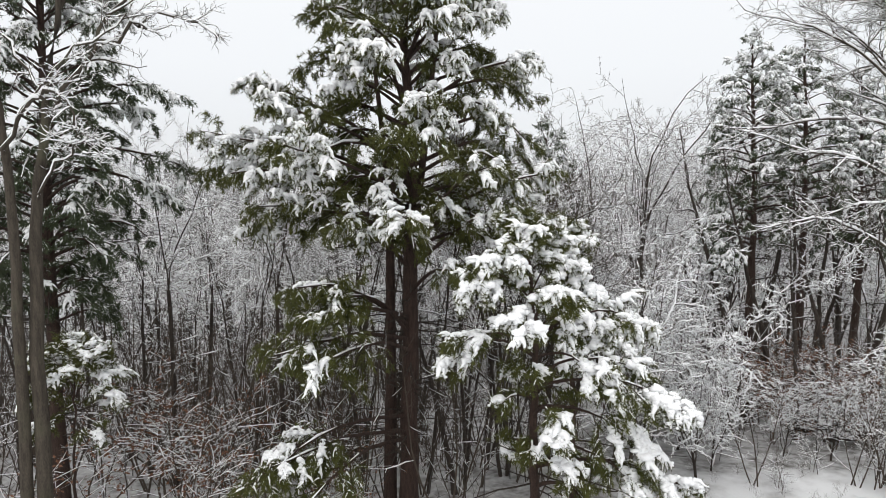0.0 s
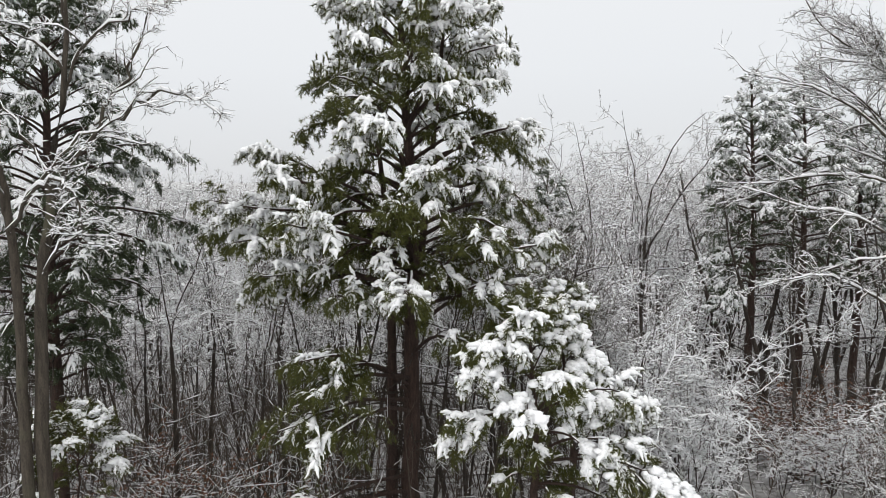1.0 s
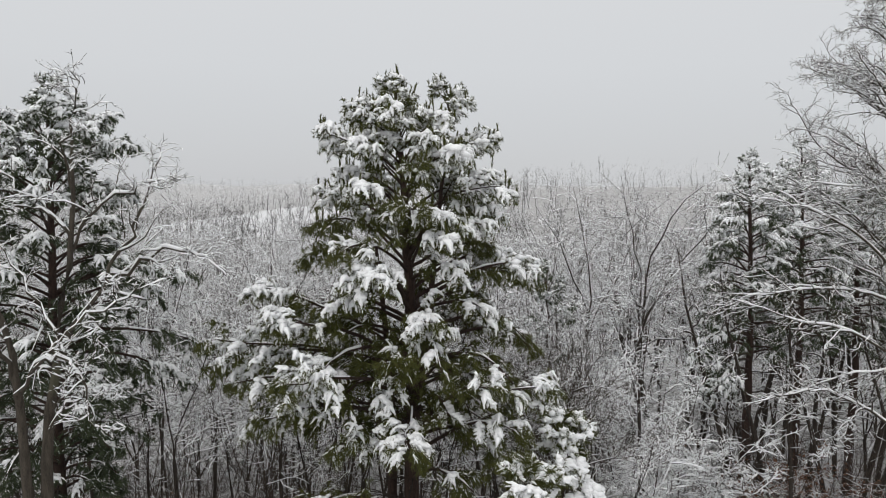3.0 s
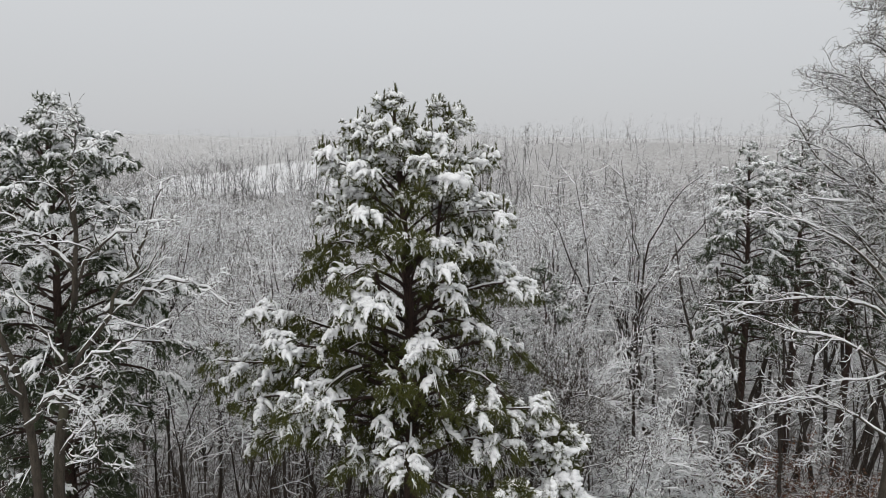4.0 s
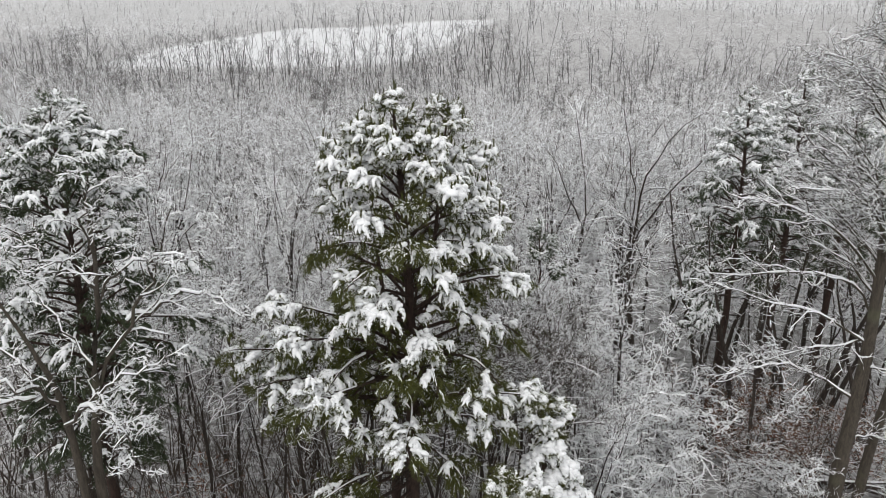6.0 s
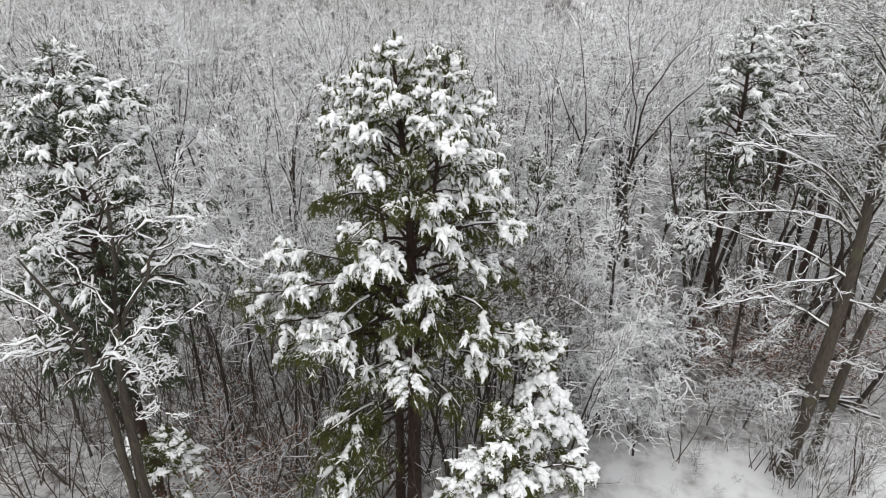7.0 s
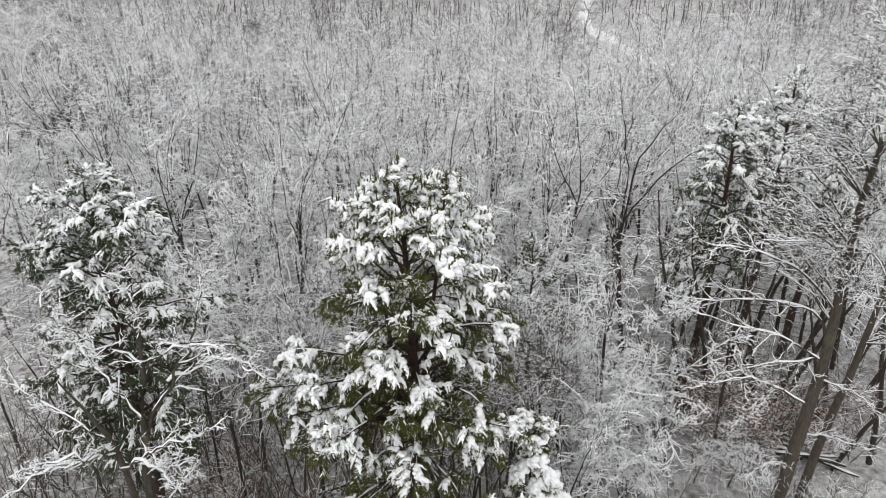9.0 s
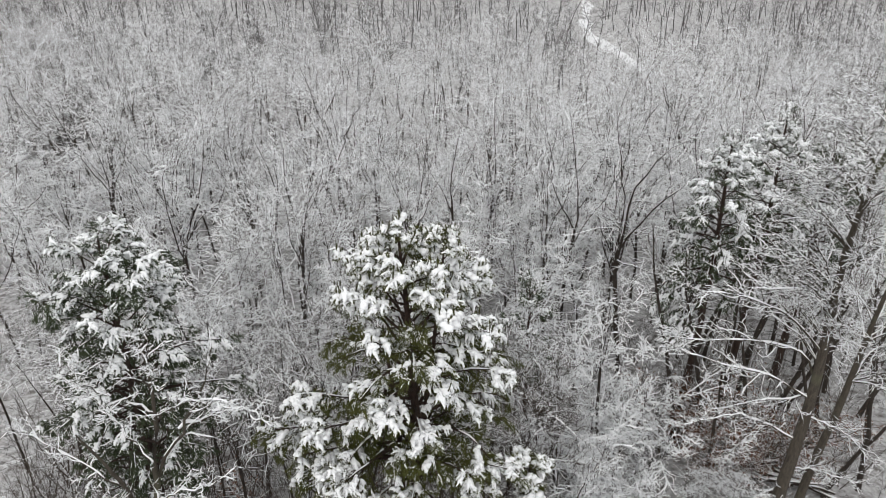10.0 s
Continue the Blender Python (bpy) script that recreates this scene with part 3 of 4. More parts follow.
# ---- bare broadleaved trees ----
def limb(tree, line, rad, rng, bark, n2=9, n3=6, n4=4, snow=1.0, spread=0.36, bend=0.2, dusted=0.6, start=0.2, zig=0.24):
    """One limb of a bare tree as a part, with its branches and twigs, and the snow that lies along them."""
    w, s = Shape(), Shape()
    p = line[None]
    k = p.shape[1]
    r = np.linspace(rad, rad * 0.22, k)[None]
    tubes(w, p, r, 7)
    snow_on(s, p, r, rng, 1.0 * snow, 0.9, 0.014, 0.97, 5)
    length = np.linalg.norm(np.diff(line, axis=0), axis=1).sum()
    o, d, t, _, rr = sprout(p, r, n2, start, 1.0, 0.35, 1.05, rng, flat=0.45)
    l2 = length * spread * (1.25 - 0.75 * t) * rng.uniform(0.4, 1.3, n2)
    p2 = curves(o, d, l2, 8, bend, zig, rng)
    r2 = taper(np.maximum(rr * 0.6, 0.010), 8, 0.3)
    tubes(w, p2, r2, 4)
    snow_on(s, p2, r2, rng, 0.9 * snow, 0.85, 0.016, 0.85, 4)
    o, d, t, i, rr = sprout(p2, r2, n3, 0.15, 1.0, 0.6, 1.4, rng, flat=0.2)
    p3 = curves(o, d, l2[i] * 0.28 * rng.uniform(0.4, 1.3, len(o)) + 0.1, 4, bend, 0.26, rng)
    r3 = taper(np.maximum(rr * 0.6, 0.006), 4, 0.4)
    tubes(w, p3, r3, 3)
    lit = rng.random(len(p3)) < dusted
    snow_on(s, p3[lit], r3[lit], rng, 0.9 * snow, 0.75, 0.015, 0.72, 3)
    if n4:
        o, d, t, i, rr = sprout(p3, r3, n4, 0.2, 1.0, 0.6, 1.4, rng, flat=0.1)
        p4 = curves(o, d, rng.uniform(0.07, 0.24, len(o)), 3, bend, 0.35, rng)
        r4 = taper(np.full(len(o), 0.0045), 3, 0.5)
        tubes(w, p4, r4, 3)
        lit = rng.random(len(p4)) < dusted * 0.75
        snow_on(s, p4[lit], r4[lit], rng, 0.9 * snow, 0.75, 0.014, 0.75, 3)
    b = part("limb", w, bark, tree)
    tagged(part("snow", s, SNOW, b), kind="stuff")


def stem_part(tree, pts, rad, bark, rng, k=20, tip=0.25, name="trunk"):
    line = smooth_line(pts, k)
    line[1:-1] += rng.normal(0, 0.015, (k - 2, 3)) * [1, 1, 0]
    r = rad * np.linspace(1, tip, k)
    r[0] *= 1.35
    sh = Shape()
    tubes(sh, line[None], r[None], 11)
    part(name, sh, bark, tree)
    return line, r


def limbs_along(tree, base, ways, rng, slim=1.0, rough=0.02, **more):
    """Limbs that follow a few chosen points each, thick where they leave the stem."""
    for rad, pts in ways:
        line = smooth_line(np.array(pts) - base, 14)
        line[1:] += rng.normal(0, rough, (13, 3)) + np.cumsum(rng.normal(0, rough * 0.6, (13, 3)), axis=0)
        limb(tree, line, rad * slim, rng, GREY_BARK, **more)


def oak_near():
    """The two-stemmed tree whose snowy limbs reach across the clearing."""
    rng = np.random.default_rng(31)
    base = np.array([12.5, 18.6, -0.5])
    tree = thing("oak_tree", "two-stemmed bare oak with snow lining its long arching limbs", "tree", base)
    a, ra = stem_part(tree, np.array([(12.45, 18.6, -0.6), (12.62, 18.8, 3.2), (12.8, 19.0, 6.7), (12.62, 18.95, 10.0), (12.3, 18.85, 13.0), (12.0, 18.4, 15.6), (12.1, 18.0, 18.6)]) - base, 0.27, GREY_BARK, rng, tip=0.12)
    b, rb = stem_part(tree, np.array([(13.64, 19.2, -0.6), (13.95, 19.5, 4.0), (14.3, 19.6, 7.9), (14.4, 19.5, 12), (14.9, 19.2, 17.5)]) - base, 0.195, GREY_BARK, rng, tip=0.12, name="second_trunk")
    limbs_along(tree, base, (
        (0.060, ((12.79, 19.0, 6.0), (11.2, 18.9, 7.0), (9.9, 18.8, 7.35), (8.3, 18.6, 7.1))), (0.038, ((11.4, 18.9, 6.9), (10.8, 18.7, 6.3), (10.2, 18.5, 5.6))),
        (0.045, ((12.75, 19.0, 8.3), (12.1, 19.2, 7.8), (10.9, 19.3, 7.65), (9.5, 19.5, 7.0))), (0.062, ((12.7, 19.0, 8.9), (12.0, 19.2, 9.85), (10.25, 19.6, 10.05), (9.15, 19.8, 9.8), (7.8, 20.0, 9.9))),
        (0.058, ((12.7, 19.0, 8.0), (11.0, 19.1, 9.0), (9.7, 19.3, 9.25), (8.2, 19.4, 9.75))), (0.062, ((12.6, 18.9, 9.9), (11.6, 18.8, 11.1), (10.5, 18.7, 11.85), (9.3, 18.6, 12.35), (7.7, 18.5, 12.6))),
        (0.052, ((12.5, 18.8, 11.6), (11.7, 18.6, 12.4), (10.9, 18.4, 12.8), (9.3, 18.2, 13.0))), (0.052, ((12.3, 18.8, 12.2), (11.3, 19.0, 13.1), (10.2, 19.3, 13.95), (9.4, 19.5, 15.2))),
        (0.035, ((12.7, 19.0, 4.7), (13.7, 18.8, 4.9), (15.1, 18.6, 4.4))), (0.042, ((12.75, 19.0, 7.2), (13.6, 18.2, 7.3), (14.8, 17.6, 6.2))), (0.035, ((12.6, 18.8, 3.4), (11.7, 18.4, 4.0), (10.8, 18.1, 3.6)))),
        rng, slim=0.68, n2=18, n3=6, n4=2, snow=1.0, spread=0.34, bend=0.12)
    ups = []
    for n in range(44):
        z = 9.5 + 8.6 * n / 44 + rng.uniform(-0.3, 0.3)
        az = radians(205) + rng.uniform(-1.5, 1.5)
        out = rng.uniform(2.0, 3.8) * (1.0 - 0.011 * n)
        i = int(np.argmin(np.abs(a[:, 2] + base[2] - z)))
        ups.append((a, ra, i, a[i] + np.array([out * math.cos(az), out * math.sin(az), out * rng.uniform(0.5, 0.95)])))
    for n in range(15):
        z = 6.5 + 10.0 * n / 15 + rng.uniform(-0.3, 0.3)
        az, out = rng.uniform(-1.7, 1.9), rng.uniform(1.8, 3.6) * (1.0 - 0.03 * n)
        i = int(np.argmin(np.abs(b[:, 2] + base[2] - z)))
        ups.append((b, rb, i, b[i] + np.array([out * math.cos(az), out * math.sin(az), out * rng.uniform(0.2, 0.8)])))
    for st, rr, i, tip in ups:
        limb(tree, crooked(st[i], tip, 12, rng, 0.3, 0.12), min(rr[i] * 0.4, 0.032), rng, GREY_BARK, n2=13, n3=6, n4=2, snow=1.0, spread=0.34)


def forked_near():
    """The bare tree with two stems in front of the dusted pine."""
    rng = np.random.default_rng(32)
    base = np.array([-8.0, 13.8, -0.5])
    tree = thing("bare_tree", "bare two-stemmed tree with snow along its crooked upper branches", "tree", base)
    a, ra = stem_part(tree, np.array([(-8.0, 13.8, -0.6), (-8.05, 13.8, 4.6), (-7.95, 13.85, 7.6), (-7.7, 13.8, 9.4), (-7.15, 13.6, 12.1), (-7.05, 13.5, 14.0)]) - base, 0.165, GREY_BARK, rng, tip=0.12)
    b, rb = stem_part(tree, np.array([(-8.35, 13.7, -0.6), (-8.25, 13.6, 5.5), (-8.1, 13.2, 9.0), (-8.2, 12.8, 10.7), (-8.6, 12.5, 12.2)]) - base, 0.135, GREY_BARK, rng, tip=0.12, name="second_trunk")
    limbs_along(tree, base, (
        (0.070, ((-7.75, 13.85, 9.2), (-6.8, 14.1, 11.0), (-6.3, 14.2, 12.2), (-5.9, 14.3, 13.3))), (0.055, ((-6.9, 14.1, 10.9), (-5.8, 14.2, 11.5), (-5.0, 14.2, 11.66), (-4.3, 14.1, 11.2))),
        (0.062, ((-8.1, 13.2, 9.0), (-8.0, 12.3, 10.2), (-8.2, 11.6, 10.8), (-9.2, 11.1, 11.1))), (0.055, ((-8.1, 13.2, 8.8), (-7.3, 12.6, 9.7), (-6.3, 12.3, 10.4), (-5.4, 12.1, 10.9))),
        (0.050, ((-7.6, 12.8, 9.4), (-6.7, 12.2, 9.9), (-6.2, 11.8, 9.5), (-5.9, 11.6, 8.9))), (0.050, ((-8.1, 12.6, 9.9), (-8.9, 11.8, 10.2), (-9.8, 11.2, 9.8))),
        (0.045, ((-7.3, 13.7, 11.4), (-6.6, 13.3, 12.4), (-5.6, 13.0, 13.0), (-4.8, 12.8, 13.1))), (0.045, ((-7.2, 13.6, 11.9), (-7.9, 13.0, 12.8), (-8.6, 12.6, 14.0))),
        (0.040, ((-7.1, 13.6, 12.4), (-6.8, 13.0, 13.6), (-6.6, 12.8, 14.8))), (0.045, ((-8.15, 13.0, 10.0), (-9.2, 13.2, 11.0), (-10.4, 13.2, 12.2))),
        (0.040, ((-7.6, 13.8, 9.9), (-8.7, 14.2, 11.4), (-9.5, 14.5, 12.9))), (0.040, ((-7.95, 13.8, 7.9), (-6.9, 13.2, 8.9), (-6.0, 12.7, 9.2)))),
        rng, slim=0.75, rough=0.05, n2=10, n3=6, n4=3, snow=1.25, spread=0.27, bend=0.15, dusted=0.9, zig=0.25)


oak_near()
forked_near()


def bare_tree(label, height, rad, seed, first=0.4, count=12, reach=0.3, n2=5, n3=4, bark=None, dusted=0.52, snow=1.05, twig=1.0, stems=1, rise=(0.6, 1.15), bole=1.0):
    """A bare tree at the origin: trunk, branches, twigs and the snow on them, to be copied."""
    rng = np.random.default_rng(seed)
    tree = thing("bare_tree", label, "tree", (0, 0, 0), "bare trees of the wood")
    wood, tw, s = Shape(), Shape(), Shape()
    for st in range(stems):
        lean = rng.normal(0, 0.05 + 0.06 * (stems > 1), 2)
        p = curves(np.array([[0.12 * st, 0.1 * (st % 2), -0.3]]), np.array([[lean[0], lean[1], 1.0]]), height * (1 - 0.12 * st) * bole, 12, 0.15, 0.085, rng)
        r = taper(np.array([rad * (1 - 0.15 * st)]), 12, 0.3 if bole < 0.9 else 0.12)
        tubes(wood, p, r, 8)
        o, d, t, _, rr = sprout(p, r, count, first, 0.98, rise[0], rise[1], rng)
        l1 = height * reach * ((1.25 - 0.8 * t) if bole > 0.9 else (1.25 - 0.3 * t)) * rng.uniform(0.6, 1.15, count)
        p1 = curves(o, d, l1, 6, 0.2, 0.30, rng)
        r1 = taper(np.maximum(rr * 0.68, 0.022), 6, 0.28)
        tubes(wood, p1, r1, 4)
        snow_on(s, p1, r1, rng, 1.25 * snow, 0.34, 0.026 * snow, 0.92, 4)
        o, d, t, i, rr = sprout(p1, r1, n2, 0.15, 1.0, 0.5, 1.1, rng)
        p2 = curves(o, d, l1[i] * 0.42 * rng.uniform(0.5, 1.2, len(o)), 3, 0.15, 0.34, rng)
        r2 = taper(np.maximum(rr * 0.55, 0.008), 3, 0.35)
        tubes(tw, p2, r2, 3)
        lit = rng.random(len(p2)) < dusted
        snow_on(s, p2[lit], r2[lit], rng, 1.6 * snow, 0.3, 0.022 * snow, 0.9, 3)
        o, d, t, i, rr = sprout(p2, r2, n3, 0.1, 1.0, 0.5, 1.4, rng)
        p3 = curves(o, d, rng.uniform(0.12, 0.48, len(o)) * twig, 2, 0.15, 0.18, rng)
        r3 = taper(np.full(len(o), 0.010), 2, 0.5)
        tubes(tw, p3, r3, 3)
        lit = rng.random(len(p3)) < dusted
        snow_on(s, p3[lit], r3[lit], rng, 1.5 * snow, 0.32, 0.019 * snow, 1.0, 3)
    part("trunk", wood, bark or DARK_BARK, tree)
    tagged(part("crown", tw, TWIG, tree), kind="stuff")
    tagged(part("snow", s, SNOW, tree), kind="stuff")
    return tree


def wood_tree(label, height, rad, seed, forks=3, low=0.4, n1=7, n2=6, n3=4, bark=None, dusted=0.85, snow=1.0, lean=0.5, arm=0.2, fine=1.0, group="bare trees of the wood", k3=2):
    """A bare tree of the wood at the origin, to be copied: a stem that forks into winding leaders, arching branches, fine twigs and the snow on them."""
    rng = np.random.default_rng(seed)
    tree = thing("bare_tree", label, "tree", (0, 0, 0), group)
    wood, tw, s = Shape(), Shape(), Shape()
    bole = curves(np.array([[0, 0, -0.3]]), np.array([[rng.normal(0, 0.06), rng.normal(0, 0.06), 1.0]]), height * low + 0.3, 8, 0.1, 0.06, rng)
    rb = taper(np.array([rad]), 8, 0.72)
    tubes(wood, bole, rb, 8)
    turn = np.arange(forks) * 2.4 + rng.uniform(0, 6.3)
    tilt = lean * rng.uniform(0.45, 1.25, forks)
    tilt[0] *= 0.3
    way = np.column_stack([np.cos(turn) * tilt, np.sin(turn) * tilt, np.ones(forks)])
    at = np.minimum(7, 7 - (np.arange(forks) * 0.8).astype(int))
    p0 = curves(bole[0, at], way, height * (1 - low) * rng.uniform(0.72, 1.04, forks), 10, 0.10, 0.15, rng)
    r0 = taper(rb[0, at] * rng.uniform(0.45, 0.65, forks), 10, 0.16)
    tubes(wood, p0, r0, 6)
    snow_on(s, p0, r0, rng, 1.2 * snow, 0.6, 0.03, 0.85, 4)
    o, d, t, _, rr = sprout(p0, r0, n1, 0.06, 0.97, 0.55, 1.25, rng)
    l1 = height * arm * (1.2 - 0.75 * t) * rng.uniform(0.55, 1.25, len(o))
    p1 = curves(o, d, l1, 7, 0.12, 0.27, rng)
    r1 = taper(np.maximum(rr * 0.5, 0.014), 7, 0.3)
    tubes(wood, p1, r1, 4)
    snow_on(s, p1, r1, rng, 1.0 * snow, 0.6, 0.021 * snow, 0.9, 4)
    o, d, t, i, rr = sprout(p1, r1, n2, 0.12, 1.0, 0.5, 1.25, rng, flat=0.25)
    p2 = curves(o, d, (l1[i] * 0.30 + 0.18) * rng.uniform(0.5, 1.3, len(o)), 4, 0.1, 0.3, rng)
    r2 = taper(np.maximum(rr * 0.5, 0.0085), 4, 0.4)
    tubes(tw, p2, r2, 3)
    lit = rng.random(len(p2)) < dusted + 0.15
    snow_on(s, p2[lit], r2[lit], rng, 1.3 * snow, 0.65, 0.022 * snow, 0.88, 3)
    o, d, t, i, rr = sprout(p2, r2, n3, 0.1, 1.0, 0.6, 1.4, rng)
    p3 = curves(o, d, rng.uniform(0.12, 0.42, len(o)) * fine, k3, 0.1, 0.35, rng)
    r3 = taper(np.full(len(o), 0.0075), k3, 0.5)
    tubes(tw, p3, r3, 3)
    lit = rng.random(len(p3)) < dusted
    snow_on(s, p3[lit], r3[lit], rng, 1.3 * snow, 0.7, 0.018 * snow, 0.92, 3)
    part("trunk", wood, bark or DARK_BARK, tree)
    tagged(part("crown", tw, TWIG, tree), kind="stuff")
    tagged(part("snow", s, SNOW, tree), kind="stuff")
    return tree


def place(ob, x, y, turn, size=1.0, first=False, wide=1.0):
    m = pose(x, y, float(ground_z(x, y)) - 0.02, 0, 0, turn) @ Matrix.Diagonal((size * wide, size * wide, size, 1))
    if first:
        ob.matrix_basis = m
        return ob
    return copy_thing(ob, m)


def scatter(rng, count, x_lo, x_hi, y_lo, y_hi, gap, keep, taken):
    """Random spots at least gap apart, where keep(x, y) allows."""
    out, tries = [], 0
    while len(out) < count and tries < count * 60:
        tries += 1
        x, y = rng.uniform(x_lo, x_hi), rng.uniform(y_lo, y_hi)
        if keep(x, y) and all((x - a) ** 2 + (y - b) ** 2 > gap * gap for a, b in taken):
            out.append((x, y))
            taken.append((x, y))
    return out


TAKEN = [(-0.85, 17), (3, 15.4), (-9.7, 17.6), (12.3, 29.3), (15.4, 30.9), (9.4, 26.5), (13.5, 19.8), (-8, 13.8), (3.5, 23.2)]


def in_wood(x, y):
    if abs(x) > 0.72 * y + 4:
        return False
    clearing = (5.0 < x < 13.5 and y < 21.0) or (8.5 < x < 23 and y < 31)
    return y > 20 and not clearing


tall = [wood_tree("bare tree with spreading snow-lined branches", 15.5, 0.11, 41, 4, 0.42, 7, 7, 4, snow=1.2),
        wood_tree("slender bare tree with snow-lined twigs", 13.5, 0.085, 42, 2, 0.5, 8, 7, 4, lean=0.3, snow=0.8),
        wood_tree("bare tree with forking stems and snowy twigs", 15.0, 0.10, 43, 3, 0.22, 8, 7, 4, lean=0.34, snow=1.1),
        wood_tree("thin bare tree with few snowy twigs", 12.0, 0.065, 44, 2, 0.55, 7, 6, 4, dusted=0.4, lean=0.22, arm=0.16, snow=0.8),
        wood_tree("broad bare tree with snow-lined crooked limbs", 14.5, 0.12, 45, 5, 0.36, 6, 7, 5, snow=1.3, bark=GREY_BARK, lean=0.5, arm=0.22),
        wood_tree("tall straight bare tree, its snowy crown high up", 16.5, 0.11, 47, 3, 0.55, 8, 7, 4, lean=0.45)]
upright = wood_tree("tall upright bare tree with ascending snowy branches", 17.5, 0.10, 48, 5, 0.34, 8, 6, 4, lean=0.2, arm=0.15, snow=1.05)
pole = bare_tree("tall dark trunk with a small bare crown", 13.6, 0.17, 46, 0.66, 9, 0.17, 5, 4, dusted=0.35, snow=0.8)
rng_w = np.random.default_rng(50)
spots = scatter(rng_w, 172, -40, 40, 20, 59, 2.1, in_wood, TAKEN)
for n, (x, y) in enumerate(spots):
    near = 0.80 if x < 4 and y < 34 else 1.0
    kind = n % 6 if n < 6 or y > 31 else ((1, 3, 2)[n % 3] if x > 3 else (3, 1, 3)[n % 3])
    place(tall[kind], x, y, rng_w.uniform(0, 360), near * rng_w.uniform(0.78, 1.10), n < 6)

# slim dark stems standing close behind the tall pine
for n, (x, y, s) in enumerate(((6.2, 36, 0.9), (8.6, 37.5, 0.95), (11.2, 38.5, 1.0), (13.6, 37.0, 1.0), (15.4, 41.0, 1.05), (9.6, 43.0, 1.05), (12.4, 45.5, 1.1), (17.4, 46.0, 1.1), (19.4, 49.5, 1.1), (7.4, 46.5, 1.0), (14.6, 50.5, 1.1), (5.0, 41.5, 0.95), (-17.5, 44.0, 0.92), (-14.0, 47.5, 0.92), (-20.5, 49.0, 0.95), (21.8, 44.0, 1.1), (10.6, 52.0, 1.1))):
    place(upright, x, y, 61 * n, s, n < 1)

slim_spots = scatter(rng_w, 48, -20, 5, 18.3, 29, 1.0, lambda x, y: abs(x) < 0.7 * y, TAKEN)
slim_spots += scatter(rng_w, 18, -3.5, 4.5, 18.6, 24, 0.7, lambda x, y: True, [])
for x, y in slim_spots:
    place(tall[3] if rng_w.random() < 0.6 else tall[1], x, y, rng_w.uniform(0, 360), rng_w.uniform(0.7, 1.0))

# tall dark trunks crowded behind the oak
for n, (x, y, s) in enumerate(((11.2, 25.6, 1.05), (12.9, 26.6, 1.15), (14.2, 27.8, 1.1), (16.2, 26.8, 1.2), (17.8, 28.4, 1.1), (13.6, 31.4, 1.1), (19.4, 28.8, 1.15), (20.4, 25.6, 1.1), (17.2, 24.6, 1.0), (18.6, 22.6, 1.1), (15.6, 29.2, 1.15), (16.8, 22.2, 0.95), (21.4, 28.0, 1.1), (19.8, 31.5, 1.1), (12.0, 23.4, 0.8), (14.8, 26.0, 1.0), (18.4, 26.2, 1.05), (20.8, 30.2, 1.1), (15.2, 33.2, 1.1), (22.6, 31.0, 1.1), (17.6, 33.4, 1.1), (22.8, 27.4, 1.0))):
    place(pole, x, y, 47 * n, s * 0.82, n < 1)

place(pole, 0.32, 18.3, 20, 0.62)

# the fine-twigged, thickly frosted trees at the edge of the clearing
bushy = [wood_tree("many-twigged small tree white with clinging snow", 7.6, 0.07, 61, 5, 0.16, 9, 6, 4, dusted=0.9, snow=1.15, lean=0.5, arm=0.22, fine=0.8, k3=3),
         wood_tree("many-twigged small tree white with clinging snow", 6.8, 0.06, 62, 6, 0.08, 8, 6, 4, dusted=0.9, snow=1.15, lean=0.6, arm=0.22, fine=0.8, k3=3),
         wood_tree("low-branched tree frosted with clinging snow", 7.6, 0.065, 65, 4, 0.2, 9, 7, 4, dusted=0.95, snow=1.25, lean=0.5, arm=0.22),
         wood_tree("low-branched tree frosted with clinging snow", 6.8, 0.06, 66, 5, 0.12, 8, 7, 4, dusted=0.95, snow=1.25, lean=0.55, arm=0.22)]
FROSTED = [(x, y, rng_w.uniform(0.9, 1.45)) for x, y in scatter(rng_w, 50, -38, 38, 30, 60, 3.2, in_wood, [])]
for n, (x, y, s) in enumerate(((5.2, 19.2, 1.0), (7.6, 22.4, 1.0), (9.4, 23.2, 0.75), (8.0, 20.4, 0.62), (10.6, 21.4, 0.45), (6.2, 21.2, 0.85), (7.2, 19.6, 0.7), (5.6, 23.0, 0.9), (12.0, 21.2, 0.5), (9.2, 24.8, 1.2), (6.8, 24.6, 1.2), (-5.5, 28.0, 1.1), (-11.0, 31.0, 1.15), (-1.5, 33.0, 1.1), (4.0, 30.0, 1.1), (-16.0, 30.0, 1.1), (1.5, 39.0, 1.2), (-8.0, 38.0, 1.2), *FROSTED)):
    tagged(place(bushy[n % 2 if n < 18 else 2 + n % 2], x, y, 77 * n, s, n < 2 or 18 <= n < 20), group="frosted small trees")

# the tall forked tree behind the clearing
fork = wood_tree("tall forked bare tree standing above its neighbours", 16.4, 0.16, 63, 3, 0.40, 9, 6, 4, lean=0.3, arm=0.24)
place(fork, 9.9, 31.6, 40, 1.0, True)
slim = bare_tree("reddish fine-branched bare tree without much snow", 9.8, 0.06, 64, 0.25, 16, 0.34, 8, 6, dusted=0.15, stems=2, rise=(0.25, 0.6))
place(slim, 1.7, 19.6, 10, 1.0, True)
place(slim, 2.6, 20.8, 130, 0.85)


